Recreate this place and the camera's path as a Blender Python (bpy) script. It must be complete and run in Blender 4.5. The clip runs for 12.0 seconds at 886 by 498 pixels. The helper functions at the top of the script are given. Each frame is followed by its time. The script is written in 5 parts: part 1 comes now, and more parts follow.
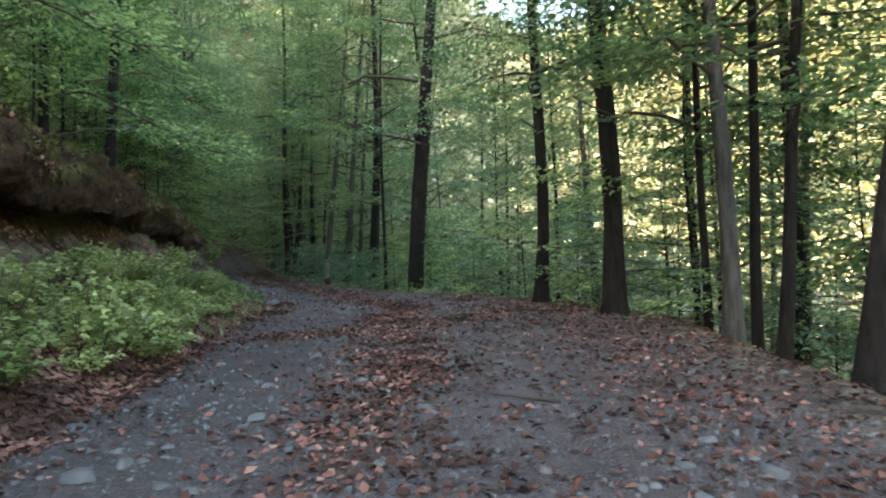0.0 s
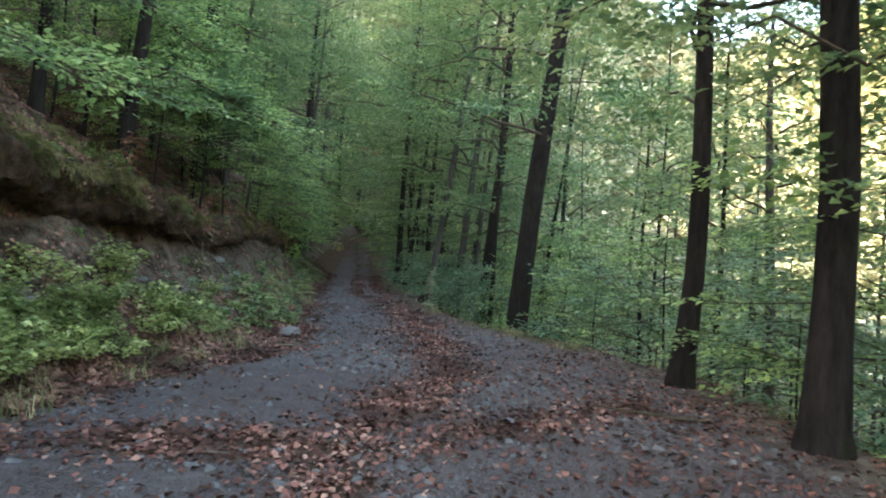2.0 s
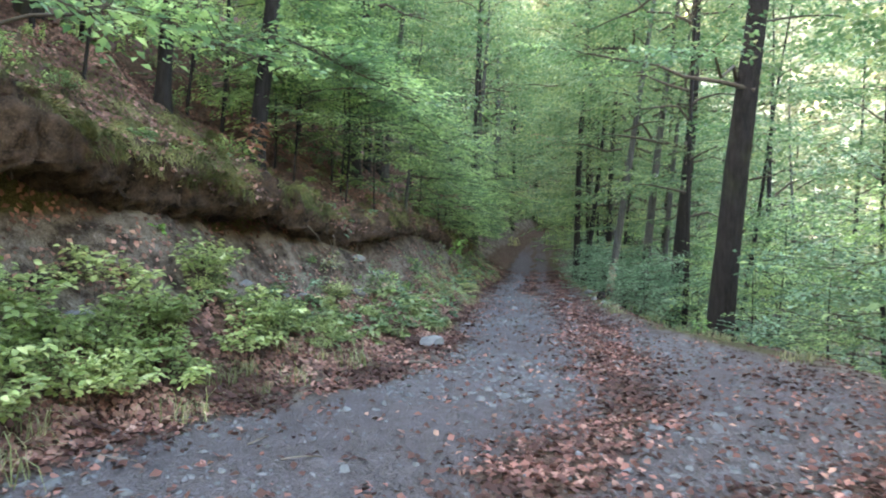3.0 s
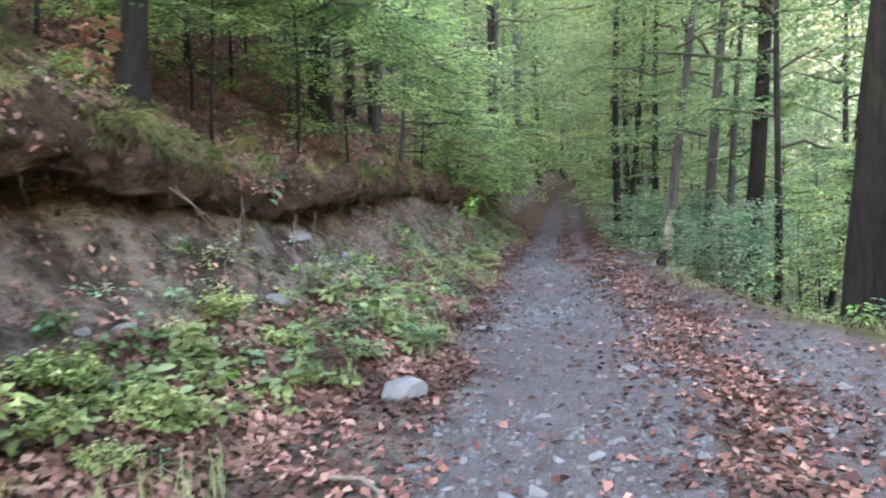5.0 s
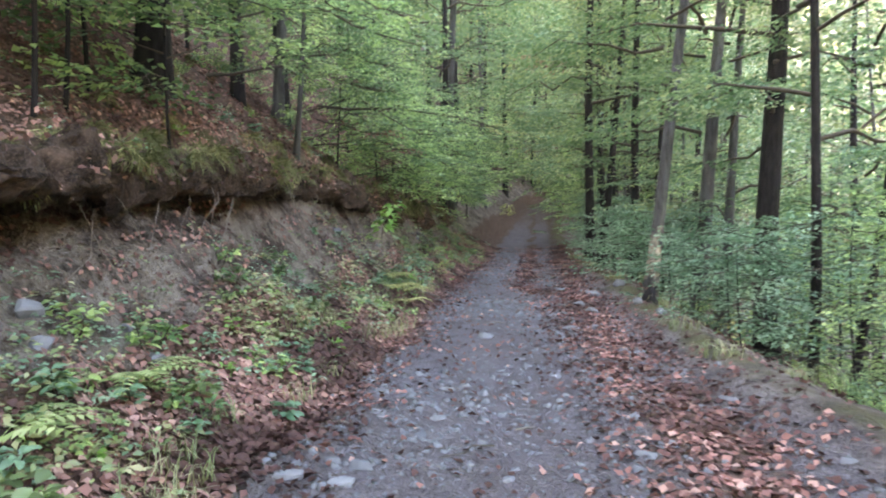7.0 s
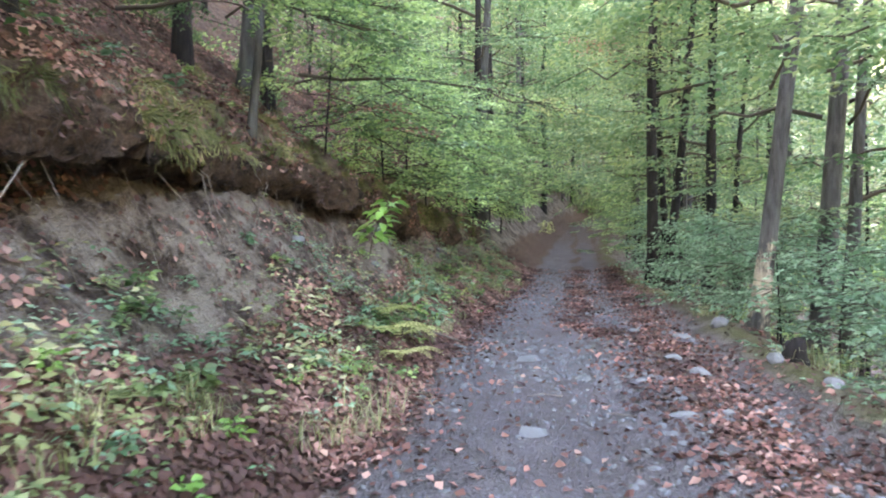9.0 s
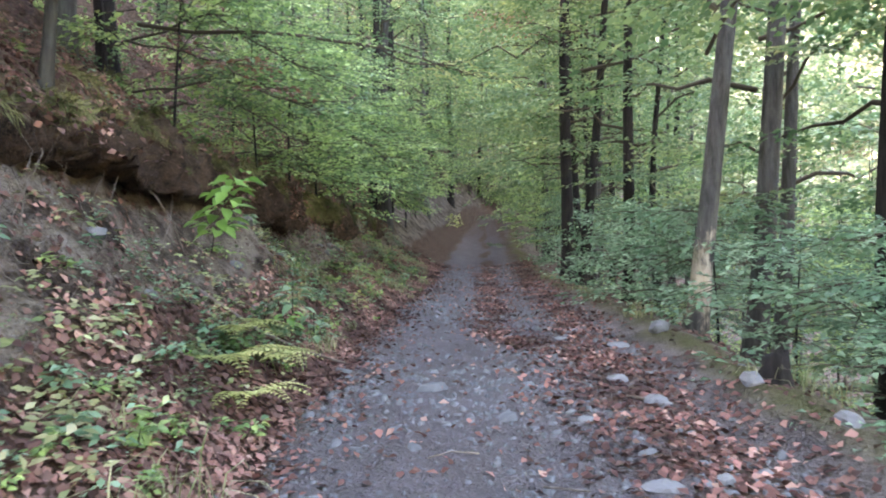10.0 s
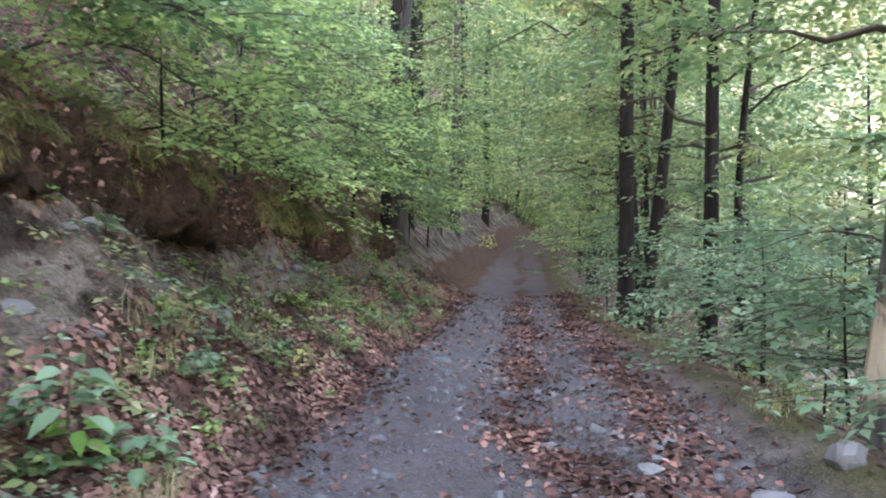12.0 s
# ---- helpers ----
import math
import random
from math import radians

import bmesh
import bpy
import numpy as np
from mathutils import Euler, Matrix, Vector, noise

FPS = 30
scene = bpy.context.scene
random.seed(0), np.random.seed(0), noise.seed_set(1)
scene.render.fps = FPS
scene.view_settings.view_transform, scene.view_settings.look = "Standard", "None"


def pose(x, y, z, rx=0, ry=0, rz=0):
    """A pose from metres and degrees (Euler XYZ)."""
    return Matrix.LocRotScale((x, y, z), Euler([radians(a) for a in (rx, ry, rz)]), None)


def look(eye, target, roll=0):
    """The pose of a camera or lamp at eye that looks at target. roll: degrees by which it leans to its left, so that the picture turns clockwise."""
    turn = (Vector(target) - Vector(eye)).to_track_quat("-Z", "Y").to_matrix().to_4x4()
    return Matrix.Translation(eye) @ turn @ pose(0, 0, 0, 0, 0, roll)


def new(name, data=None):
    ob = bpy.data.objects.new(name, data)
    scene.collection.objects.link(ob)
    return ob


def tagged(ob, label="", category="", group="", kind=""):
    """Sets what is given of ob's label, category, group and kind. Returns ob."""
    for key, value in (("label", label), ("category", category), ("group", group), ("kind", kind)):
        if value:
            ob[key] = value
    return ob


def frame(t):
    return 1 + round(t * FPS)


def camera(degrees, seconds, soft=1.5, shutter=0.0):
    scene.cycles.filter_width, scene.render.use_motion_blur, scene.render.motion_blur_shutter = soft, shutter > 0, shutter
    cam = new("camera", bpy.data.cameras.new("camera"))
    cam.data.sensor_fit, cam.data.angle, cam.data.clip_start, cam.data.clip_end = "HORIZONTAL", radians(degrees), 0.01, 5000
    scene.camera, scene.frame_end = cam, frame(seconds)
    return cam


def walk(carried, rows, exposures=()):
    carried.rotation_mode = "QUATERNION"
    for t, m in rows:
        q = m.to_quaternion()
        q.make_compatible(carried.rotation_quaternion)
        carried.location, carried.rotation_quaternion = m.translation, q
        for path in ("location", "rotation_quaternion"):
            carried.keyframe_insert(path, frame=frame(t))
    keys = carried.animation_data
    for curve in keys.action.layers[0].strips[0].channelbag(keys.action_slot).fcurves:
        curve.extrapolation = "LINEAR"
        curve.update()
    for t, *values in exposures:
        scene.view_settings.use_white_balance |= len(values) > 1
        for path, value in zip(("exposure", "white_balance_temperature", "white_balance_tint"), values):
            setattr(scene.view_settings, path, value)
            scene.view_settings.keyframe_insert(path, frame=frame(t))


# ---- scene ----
cam = camera(64.3, 12.0, soft=2.0, shutter=0.2)

PATH = [
    (0, (-3.042, -11.754, 0.819), (-2.363, -9.873, 0.879), -2.0),
    (0.5, (-2.283, -10.644, 0.972), (-1.71, -8.728, 0.961), 0.2),
    (1, (-1.489, -9.405, 1.097), (-0.968, -7.474, 1.116), 0.1),
    (1.5, (-0.83, -8.11, 1.212), (-0.421, -6.153, 1.26), 0.4),
    (2, (-0.26, -6.82, 1.269), (0.0, -4.839, 1.351), 4.0),
    (2.5, (0.101, -5.53, 1.277), (0.115, -3.53, 1.322), 1.3),
    (3, (0.207, -4.337, 1.272), (-0.047, -2.353, 1.315), 2.2),
    (3.2, (0.189, -3.823, 1.234), (-0.111, -1.845, 1.216), 1.5),
    (4.8, (0.008, -0.034, 1.387), (-0.403, 1.923, 1.358), 0.5),
    (5, (0.017, 0.407, 1.409), (-0.314, 2.378, 1.342), -1.2),
    (5.5, (-0.006, 1.605, 1.461), (-0.156, 3.599, 1.412), 0.5),
    (6, (0.222, 2.812, 1.423), (0.179, 4.811, 1.376), 0.3),
    (6.5, (0.341, 3.933, 1.42), (0.277, 5.932, 1.409), -1.5),
    (7, (0.39, 5.045, 1.473), (0.132, 7.028, 1.441), -0.4),
    (7.2, (0.379, 5.471, 1.562), (0.048, 7.443, 1.506), -1.3),
    (8.8, (0.086, 8.603, 1.414), (-0.254, 10.574, 1.41), -1.1),
    (9, (0.011, 9.117, 1.419), (-0.343, 11.085, 1.445), 0.3),
    (9.5, (-0.071, 10.099, 1.42), (-0.246, 12.09, 1.502), 0.9),
    (10, (-0.05, 11.116, 1.424), (-0.147, 13.114, 1.437), -0.7),
    (10.5, (-0.093, 12.008, 1.475), (-0.232, 14.003, 1.502), -1.6),
    (11, (-0.052, 13.04, 1.473), (-0.293, 15.025, 1.501), -1.9),
    (11.5, (-0.16, 14.12, 1.604), (-0.404, 16.102, 1.718), -0.6),
    (12, (0.077, 14.984, 1.569), (-0.127, 16.972, 1.638), 1.2),
]
walk(cam, [(t, look(eye, target, roll)) for t, eye, target, roll in PATH],
     exposures=[(0.0, 3.9, 7600, 8), (0.5, 4.12, 7600, 9), (1.0, 4.12, 7600, 10), (1.5, 4.05, 7600, 10), (2.0, 4.3, 7600, 11), (2.5, 4.9, 7500, 13), (3.0, 5.35, 7500, 15), (5.0, 5.75, 7800, 24), (6.0, 5.6, 7800, 25), (7.0, 5.76, 7800, 25), (9.0, 6.1, 7700, 26), (9.5, 5.76, 7700, 26), (10.0, 5.88, 7700, 27), (12.0, 5.98, 7700, 30)])

# ---------------------------------------------------------------- light
SUN_ELEV, SUN_AZ = radians(25), radians(262)      # azimuth clockwise from +y, the way the light comes from
world = bpy.data.worlds.new("sky")
scene.world = world
world.use_nodes = True
wn = world.node_tree
sky = wn.nodes.new("ShaderNodeTexSky")
sky.sky_type, sky.sun_disc = "NISHITA", False
sky.sun_elevation, sky.sun_rotation = SUN_ELEV, SUN_AZ
sky.air_density, sky.dust_density = 1.0, 2.0
bg = wn.nodes["Background"]
bg.inputs["Strength"].default_value = 0.15
wn.links.new(sky.outputs[0], bg.inputs["Color"])
sun = new("sun", bpy.data.lights.new("sun", "SUN"))
sun.data.energy, sun.data.angle, sun.data.color = 3.6, radians(0.6), (1.0, 0.9, 0.74)
to_sun = Vector((math.sin(SUN_AZ) * math.cos(SUN_ELEV), math.cos(SUN_AZ) * math.cos(SUN_ELEV), math.sin(SUN_ELEV)))
sun.matrix_world = look(to_sun * 60, (0, 0, 0))

# ---------------------------------------------------------------- materials


class Nodes:
    """A short way to write a node tree."""

    def __init__(self, name):
        self.mat = bpy.data.materials.new(name)
        self.mat.use_nodes = True
        self.t = self.mat.node_tree
        self.bsdf = self.t.nodes["Principled BSDF"]
        self.out = self.t.nodes["Material Output"]

    def add(self, kind, links=None, **values):
        n = self.t.nodes.new(kind)
        for k, v in values.items():
            setattr_safe(n, k, v)
        for k, v in (links or {}).items():
            if isinstance(v, bpy.types.NodeSocket):
                self.t.links.new(v, n.inputs[k])
            else:
                n.inputs[k].default_value = v
        return n

    def noise(self, scale, detail=4.0, rough=0.6, coords=None):
        n = self.add("ShaderNodeTexNoise", {"Scale": scale, "Detail": detail, "Roughness": rough})
        if coords:
            self.t.links.new(coords, n.inputs["Vector"])
        return n.outputs["Fac"]

    def ramp(self, fac, stops):
        n = self.t.nodes.new("ShaderNodeValToRGB")
        e = n.color_ramp.elements
        while len(e) < len(stops):
            e.new(0.5)
        for i, (p, c) in enumerate(stops):
            e[i].position, e[i].color = p, (*c, 1.0)
        self.t.links.new(fac, n.inputs["Fac"])
        return n.outputs["Color"]

    def mix(self, fac, a, b, mode="MIX"):
        n = self.t.nodes.new("ShaderNodeMix")
        n.data_type, n.blend_type = "RGBA", mode
        for k, v in ((0, fac), (6, a), (7, b)):
            if isinstance(v, bpy.types.NodeSocket):
                self.t.links.new(v, n.inputs[k])
            else:
                n.inputs[k].default_value = v if k == 0 else (*v, 1.0)
        return n.outputs[2]

    def math(self, op, a, b=0.0):
        n = self.t.nodes.new("ShaderNodeMath")
        n.operation = op
        for k, v in ((0, a), (1, b)):
            if isinstance(v, bpy.types.NodeSocket):
                self.t.links.new(v, n.inputs[k])
            else:
                n.inputs[k].default_value = v
        return n.outputs[0]

    def bump(self, height, strength, distance):
        n = self.add("ShaderNodeBump", {"Height": height, "Strength": strength, "Distance": distance})
        self.t.links.new(n.outputs[0], self.bsdf.inputs["Normal"])

    def done(self, color=None, rough=0.9, gloss=0.12):
        self.bsdf.inputs["Specular IOR Level"].default_value = gloss
        if color is not None:
            self.t.links.new(color, self.bsdf.inputs["Base Color"])
        if isinstance(rough, bpy.types.NodeSocket):
            self.t.links.new(rough, self.bsdf.inputs["Roughness"])
        else:
            self.bsdf.inputs["Roughness"].default_value = rough
        return self.mat


def setattr_safe(node, key, value):
    if key == "attribute_name":
        node.attribute_name = value
    elif key == "operation":
        node.operation = value


def object_coords(n):
    return n.t.nodes.new("ShaderNodeTexCoord").outputs["Object"]


def leaf_material(name, stops, glow=0.35, rough=0.42, gloss=0.45):
    """Leaf: colour by island, clumps darkened like shaded gaps, light passing through it."""
    n = Nodes(name)
    isl = n.t.nodes.new("ShaderNodeNewGeometry").outputs["Random Per Island"]
    ob = n.t.nodes.new("ShaderNodeObjectInfo").outputs["Random"]
    c = n.ramp(isl, stops)
    c = n.mix(n.math("MULTIPLY", ob, 0.35), c, stops[-1][1])
    # noise clumps pulled to the darkest tone, painting shade between the sprays
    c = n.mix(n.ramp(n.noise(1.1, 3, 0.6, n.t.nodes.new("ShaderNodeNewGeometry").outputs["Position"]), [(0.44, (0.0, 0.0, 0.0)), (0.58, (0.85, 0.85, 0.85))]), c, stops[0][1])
    mat = n.done(c, rough)
    n.bsdf.inputs["Specular IOR Level"].default_value = gloss
    tr = n.add("ShaderNodeBsdfTranslucent", {"Color": c})
    mx = n.add("ShaderNodeMixShader", {"Fac": glow})
    n.t.links.new(n.bsdf.outputs[0], mx.inputs[1])
    n.t.links.new(tr.outputs[0], mx.inputs[2])
    n.t.links.new(mx.outputs[0], n.out.inputs["Surface"])
    return mat


def bark_material(name, dark, light, moss=0.25, scale=1.0, bare=None):
    n = Nodes(name)
    co = object_coords(n)
    mp = n.add("ShaderNodeMapping", {"Vector": co, "Scale": (9 * scale, 9 * scale, 1.6 * scale)})
    ridges = n.noise(1.6, 6, 0.7, mp.outputs[0])
    fine = n.noise(38 * scale, 5, 0.7, co)
    patch = n.noise(1.3, 4, 0.6, co)
    c = n.mix(n.ramp(ridges, [(0.35, (0, 0, 0)), (0.65, (1, 1, 1))]), dark, light)
    c = n.mix(n.math("MULTIPLY", fine, 0.45), c, dark)
    lich = n.ramp(patch, [(0.56, (0, 0, 0)), (0.72, (moss, moss, moss))])
    c = n.mix(lich, c, (0.10, 0.13, 0.05))
    if bare:                                          # sun patch painted pale between knee and chest height
        sep = n.t.nodes.new("ShaderNodeSeparateXYZ")
        n.t.links.new(co, sep.inputs[0])
        mid = n.math("SUBTRACT", 0.62, n.math("ABSOLUTE", n.math("SUBTRACT", sep.outputs["Z"], 0.78)))
        mid = n.math("ADD", mid, n.math("MULTIPLY", n.math("SUBTRACT", n.math("ADD", n.math("MULTIPLY", ridges, 0.5), n.math("MULTIPLY", n.noise(4.0, 4, 0.6, co), 0.5)), 0.5), 3.2))
        mask = n.ramp(mid, [(0.05, (0, 0, 0)), (0.42, (0.9, 0.9, 0.9))])
        c = n.mix(mask, c, n.mix(ridges, (bare[0] * 0.5, bare[1] * 0.45, bare[2] * 0.4), bare))
    n.bump(n.math("ADD", ridges, n.math("MULTIPLY", fine, 0.4)), 0.8, 0.03)
    return n.done(c, 0.9)


def ground_material():
    n = Nodes("forest_ground")
    co = n.t.nodes.new("ShaderNodeNewGeometry").outputs["Position"]
    zone = n.add("ShaderNodeAttribute", attribute_name="zone")
    sep = n.t.nodes.new("ShaderNodeSeparateColor")
    n.t.links.new(zone.outputs["Color"], sep.inputs[0])
    big, mid, fine = n.noise(0.7, 4, 0.6, co), n.noise(6, 5, 0.65, co), n.noise(55, 5, 0.7, co)
    vor = n.add("ShaderNodeTexVoronoi", {"Vector": co, "Scale": 42.0})
    peb = n.add("ShaderNodeTexVoronoi", {"Vector": co, "Scale": 17.0})
    gravel = n.mix(mid, (0.055, 0.045, 0.044), (0.160, 0.137, 0.135))
    gravel = n.mix(n.ramp(fine, [(0.4, (0, 0, 0)), (0.7, (0.85, 0.85, 0.85))]), gravel, (0.05, 0.045, 0.048))
    gravel = n.mix(n.ramp(vor.outputs["Color"], [(0.7, (0, 0, 0)), (1.0, (0.4, 0.4, 0.4))]), gravel, (0.27, 0.25, 0.25))
    gravel = n.mix(n.ramp(big, [(0.35, (0, 0, 0)), (0.7, (0.75, 0.75, 0.75))]), gravel, (0.085, 0.07, 0.066))
    gravel = n.mix(n.ramp(n.noise(2.3, 4, 0.6, co), [(0.45, (0, 0, 0)), (0.75, (0.55, 0.55, 0.55))]), gravel, (0.14, 0.125, 0.125))
    soil = n.mix(n.ramp(mid, [(0.35, (0, 0, 0)), (0.62, (1, 1, 1))]), (0.018, 0.012, 0.009), (0.080, 0.058, 0.045))
    soil = n.mix(n.ramp(n.noise(2.2, 5, 0.7, co), [(0.42, (0, 0, 0)), (0.58, (0.85, 0.85, 0.85))]), soil, (0.25, 0.208, 0.165))
    soil = n.mix(n.math("MULTIPLY", fine, 0.5), soil, (0.03, 0.02, 0.014))
    litter = n.mix(n.ramp(peb.outputs["Color"], [(0.1, (0, 0, 0)), (0.9, (1, 1, 1))]), (0.036, 0.021, 0.015), (0.145, 0.082, 0.058))
    litter = n.mix(n.math("MULTIPLY", mid, 0.6), litter, (0.06, 0.045, 0.03))
    moss = n.mix(n.ramp(fine, [(0.35, (0, 0, 0)), (0.65, (1, 1, 1))]), (0.022, 0.028, 0.010), (0.12, 0.13, 0.045))
    moss = n.mix(n.math("MULTIPLY", mid, 0.7), moss, (0.09, 0.06, 0.035))
    c = n.mix(n.math("MULTIPLY", sep.outputs["Red"], 1.0), soil, gravel)
    edge = n.math("ADD", sep.outputs["Green"], n.math("MULTIPLY", n.math("SUBTRACT", mid, 0.5), 0.9))
    c = n.mix(n.ramp(edge, [(0.35, (0, 0, 0)), (0.6, (1, 1, 1))]), c, litter)
    edge2 = n.math("ADD", sep.outputs["Blue"], n.math("MULTIPLY", n.math("SUBTRACT", big, 0.5), 1.0))
    c = n.mix(n.ramp(edge2, [(0.4, (0, 0, 0)), (0.7, (1, 1, 1))]), c, moss)
    rel = n.math("ADD", n.math("MULTIPLY", fine, 0.5), n.math("ADD", n.math("MULTIPLY", vor.outputs["Distance"], 0.8), mid))
    n.bump(rel, 1.0, 0.05)
    return n.done(c, 0.95)


def humus_material():
    n = Nodes("dark_humus")
    co = n.t.nodes.new("ShaderNodeNewGeometry").outputs["Position"]
    zone = n.add("ShaderNodeAttribute", attribute_name="zone")
    sep = n.t.nodes.new("ShaderNodeSeparateColor")
    n.t.links.new(zone.outputs["Color"], sep.inputs[0])
    mid, fine = n.noise(7, 6, 0.7, co), n.noise(45, 5, 0.75, co)
    c = n.mix(n.ramp(mid, [(0.38, (0, 0, 0)), (0.66, (1, 1, 1))]), (0.014, 0.009, 0.006), (0.085, 0.052, 0.034))
    c = n.mix(n.ramp(fine, [(0.5, (0, 0, 0)), (0.72, (0.7, 0.7, 0.7))]), c, (0.15, 0.10, 0.065))
    moss = n.mix(n.ramp(fine, [(0.35, (0, 0, 0)), (0.65, (1, 1, 1))]), (0.03, 0.034, 0.012), (0.14, 0.15, 0.05))
    edge = n.math("ADD", sep.outputs["Blue"], n.math("MULTIPLY", n.math("SUBTRACT", n.noise(2.4, 5, 0.65, co), 0.55), 2.4))
    c = n.mix(n.ramp(edge, [(0.45, (0, 0, 0)), (0.75, (0.9, 0.9, 0.9))]), c, moss)
    n.bump(n.math("ADD", mid, n.math("MULTIPLY", fine, 0.6)), 1.0, 0.06)
    return n.done(c, 0.95)


def stone_material():
    n = Nodes("grey_stone")
    co = object_coords(n)
    rnd = n.t.nodes.new("ShaderNodeNewGeometry").outputs["Random Per Island"]
    c = n.mix(n.noise(5, 5, 0.65, co), (0.05, 0.05, 0.052), (0.145, 0.147, 0.147))
    c = n.mix(n.math("MULTIPLY", n.noise(40, 4, 0.7, co), 0.5), c, (0.10, 0.10, 0.095))
    c = n.mix(n.ramp(rnd, [(0.45, (0, 0, 0)), (1.0, (0.42, 0.42, 0.42))]), c, (0.19, 0.182, 0.178))
    n.bump(n.noise(22, 6, 0.7, co), 0.5, 0.02)
    return n.done(c, 0.85)


def wood_material(name, a, b):
    n = Nodes(name)
    co = object_coords(n)
    c = n.mix(n.noise(14, 5, 0.65, co), a, b)
    c = n.mix(n.math("MULTIPLY", n.noise(70, 4, 0.6, co), 0.4), c, a)
    n.bump(n.noise(40, 5, 0.7, co), 0.6, 0.01)
    return n.done(c, 0.85)


GROUND = ground_material()
HUMUS = humus_material()
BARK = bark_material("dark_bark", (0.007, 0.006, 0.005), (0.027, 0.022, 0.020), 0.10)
BARK_GREY = bark_material("grey_bark", (0.03, 0.028, 0.025), (0.095, 0.09, 0.08), 0.3, 0.8)
BARK_SUN_PATCH = bark_material("sun_patch_bark", (0.03, 0.028, 0.025), (0.095, 0.09, 0.08), 0.3, 0.8, (0.46, 0.385, 0.285))
TWIG = wood_material("twig_bark", (0.035, 0.028, 0.02), (0.09, 0.07, 0.05))
ROOT = wood_material("bare_root", (0.07, 0.055, 0.042), (0.24, 0.20, 0.165))
# root brown taken darker to deepen the shade under the turf
ROOT_DARK = wood_material("shaded_root", (0.02, 0.014, 0.01), (0.10, 0.07, 0.05))
STONE = stone_material()
# darkest stops double as gap shade, palest stops raised for sky highlights
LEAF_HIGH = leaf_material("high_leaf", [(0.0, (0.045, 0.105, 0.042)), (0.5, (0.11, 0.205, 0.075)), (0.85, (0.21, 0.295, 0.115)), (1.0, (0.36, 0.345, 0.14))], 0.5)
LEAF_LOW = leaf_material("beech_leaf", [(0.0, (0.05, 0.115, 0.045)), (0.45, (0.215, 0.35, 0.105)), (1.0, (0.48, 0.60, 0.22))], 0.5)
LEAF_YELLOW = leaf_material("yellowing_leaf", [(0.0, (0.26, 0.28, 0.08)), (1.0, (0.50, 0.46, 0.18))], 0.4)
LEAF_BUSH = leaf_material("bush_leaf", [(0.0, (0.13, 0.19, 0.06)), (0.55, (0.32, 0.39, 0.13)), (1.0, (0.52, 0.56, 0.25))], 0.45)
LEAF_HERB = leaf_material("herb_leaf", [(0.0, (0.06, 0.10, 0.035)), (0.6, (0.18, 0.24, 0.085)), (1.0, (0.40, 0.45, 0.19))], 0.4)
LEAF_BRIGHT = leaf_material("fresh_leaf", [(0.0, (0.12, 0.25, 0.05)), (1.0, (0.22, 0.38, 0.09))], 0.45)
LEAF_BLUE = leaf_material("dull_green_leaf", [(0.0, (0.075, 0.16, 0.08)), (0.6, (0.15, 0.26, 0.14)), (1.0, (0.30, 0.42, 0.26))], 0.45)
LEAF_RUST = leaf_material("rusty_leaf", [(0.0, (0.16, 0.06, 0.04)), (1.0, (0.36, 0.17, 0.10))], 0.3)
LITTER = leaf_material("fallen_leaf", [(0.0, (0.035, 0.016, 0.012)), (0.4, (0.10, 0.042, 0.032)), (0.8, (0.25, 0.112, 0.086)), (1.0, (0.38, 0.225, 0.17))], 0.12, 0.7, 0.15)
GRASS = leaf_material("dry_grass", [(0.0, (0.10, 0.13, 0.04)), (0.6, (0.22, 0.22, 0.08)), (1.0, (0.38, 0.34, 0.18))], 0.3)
# the cream of strong sunlight is put into these pale leaf tones
FAR_LEAF = leaf_material("sun_paled_far_leaf", [(0.0, (0.21, 0.23, 0.12)), (0.6, (0.38, 0.38, 0.23)), (1.0, (0.56, 0.51, 0.36))], 0.35)

# ---------------------------------------------------------------- helpers for shapes


def mesh_np(name, verts, faces, mat, smooth=True):
    me = bpy.data.meshes.new(name)
    verts, faces = np.ascontiguousarray(verts, np.float32), np.ascontiguousarray(faces, np.int32)
    me.vertices.add(len(verts))
    me.vertices.foreach_set("co", verts.ravel())
    me.loops.add(faces.size)
    me.loops.foreach_set("vertex_index", faces.ravel())
    me.polygons.add(len(faces))
    me.polygons.foreach_set("loop_start", np.arange(len(faces), dtype=np.int32) * faces.shape[1])
    me.update(calc_edges=True)
    if smooth:
        me.polygons.foreach_set("use_smooth", np.ones(len(faces), bool))
    me.materials.append(mat)
    return me


def part(name, me, parent, label="", m=None):
    ob = new(name, me)
    ob.parent = parent
    if m is not None:
        ob.matrix_basis = m
    if name in ("branchwork", "stemwork", "crown", "foliage"):
        ob["kind"] = "stuff"
    return tagged(ob, label) if label else ob


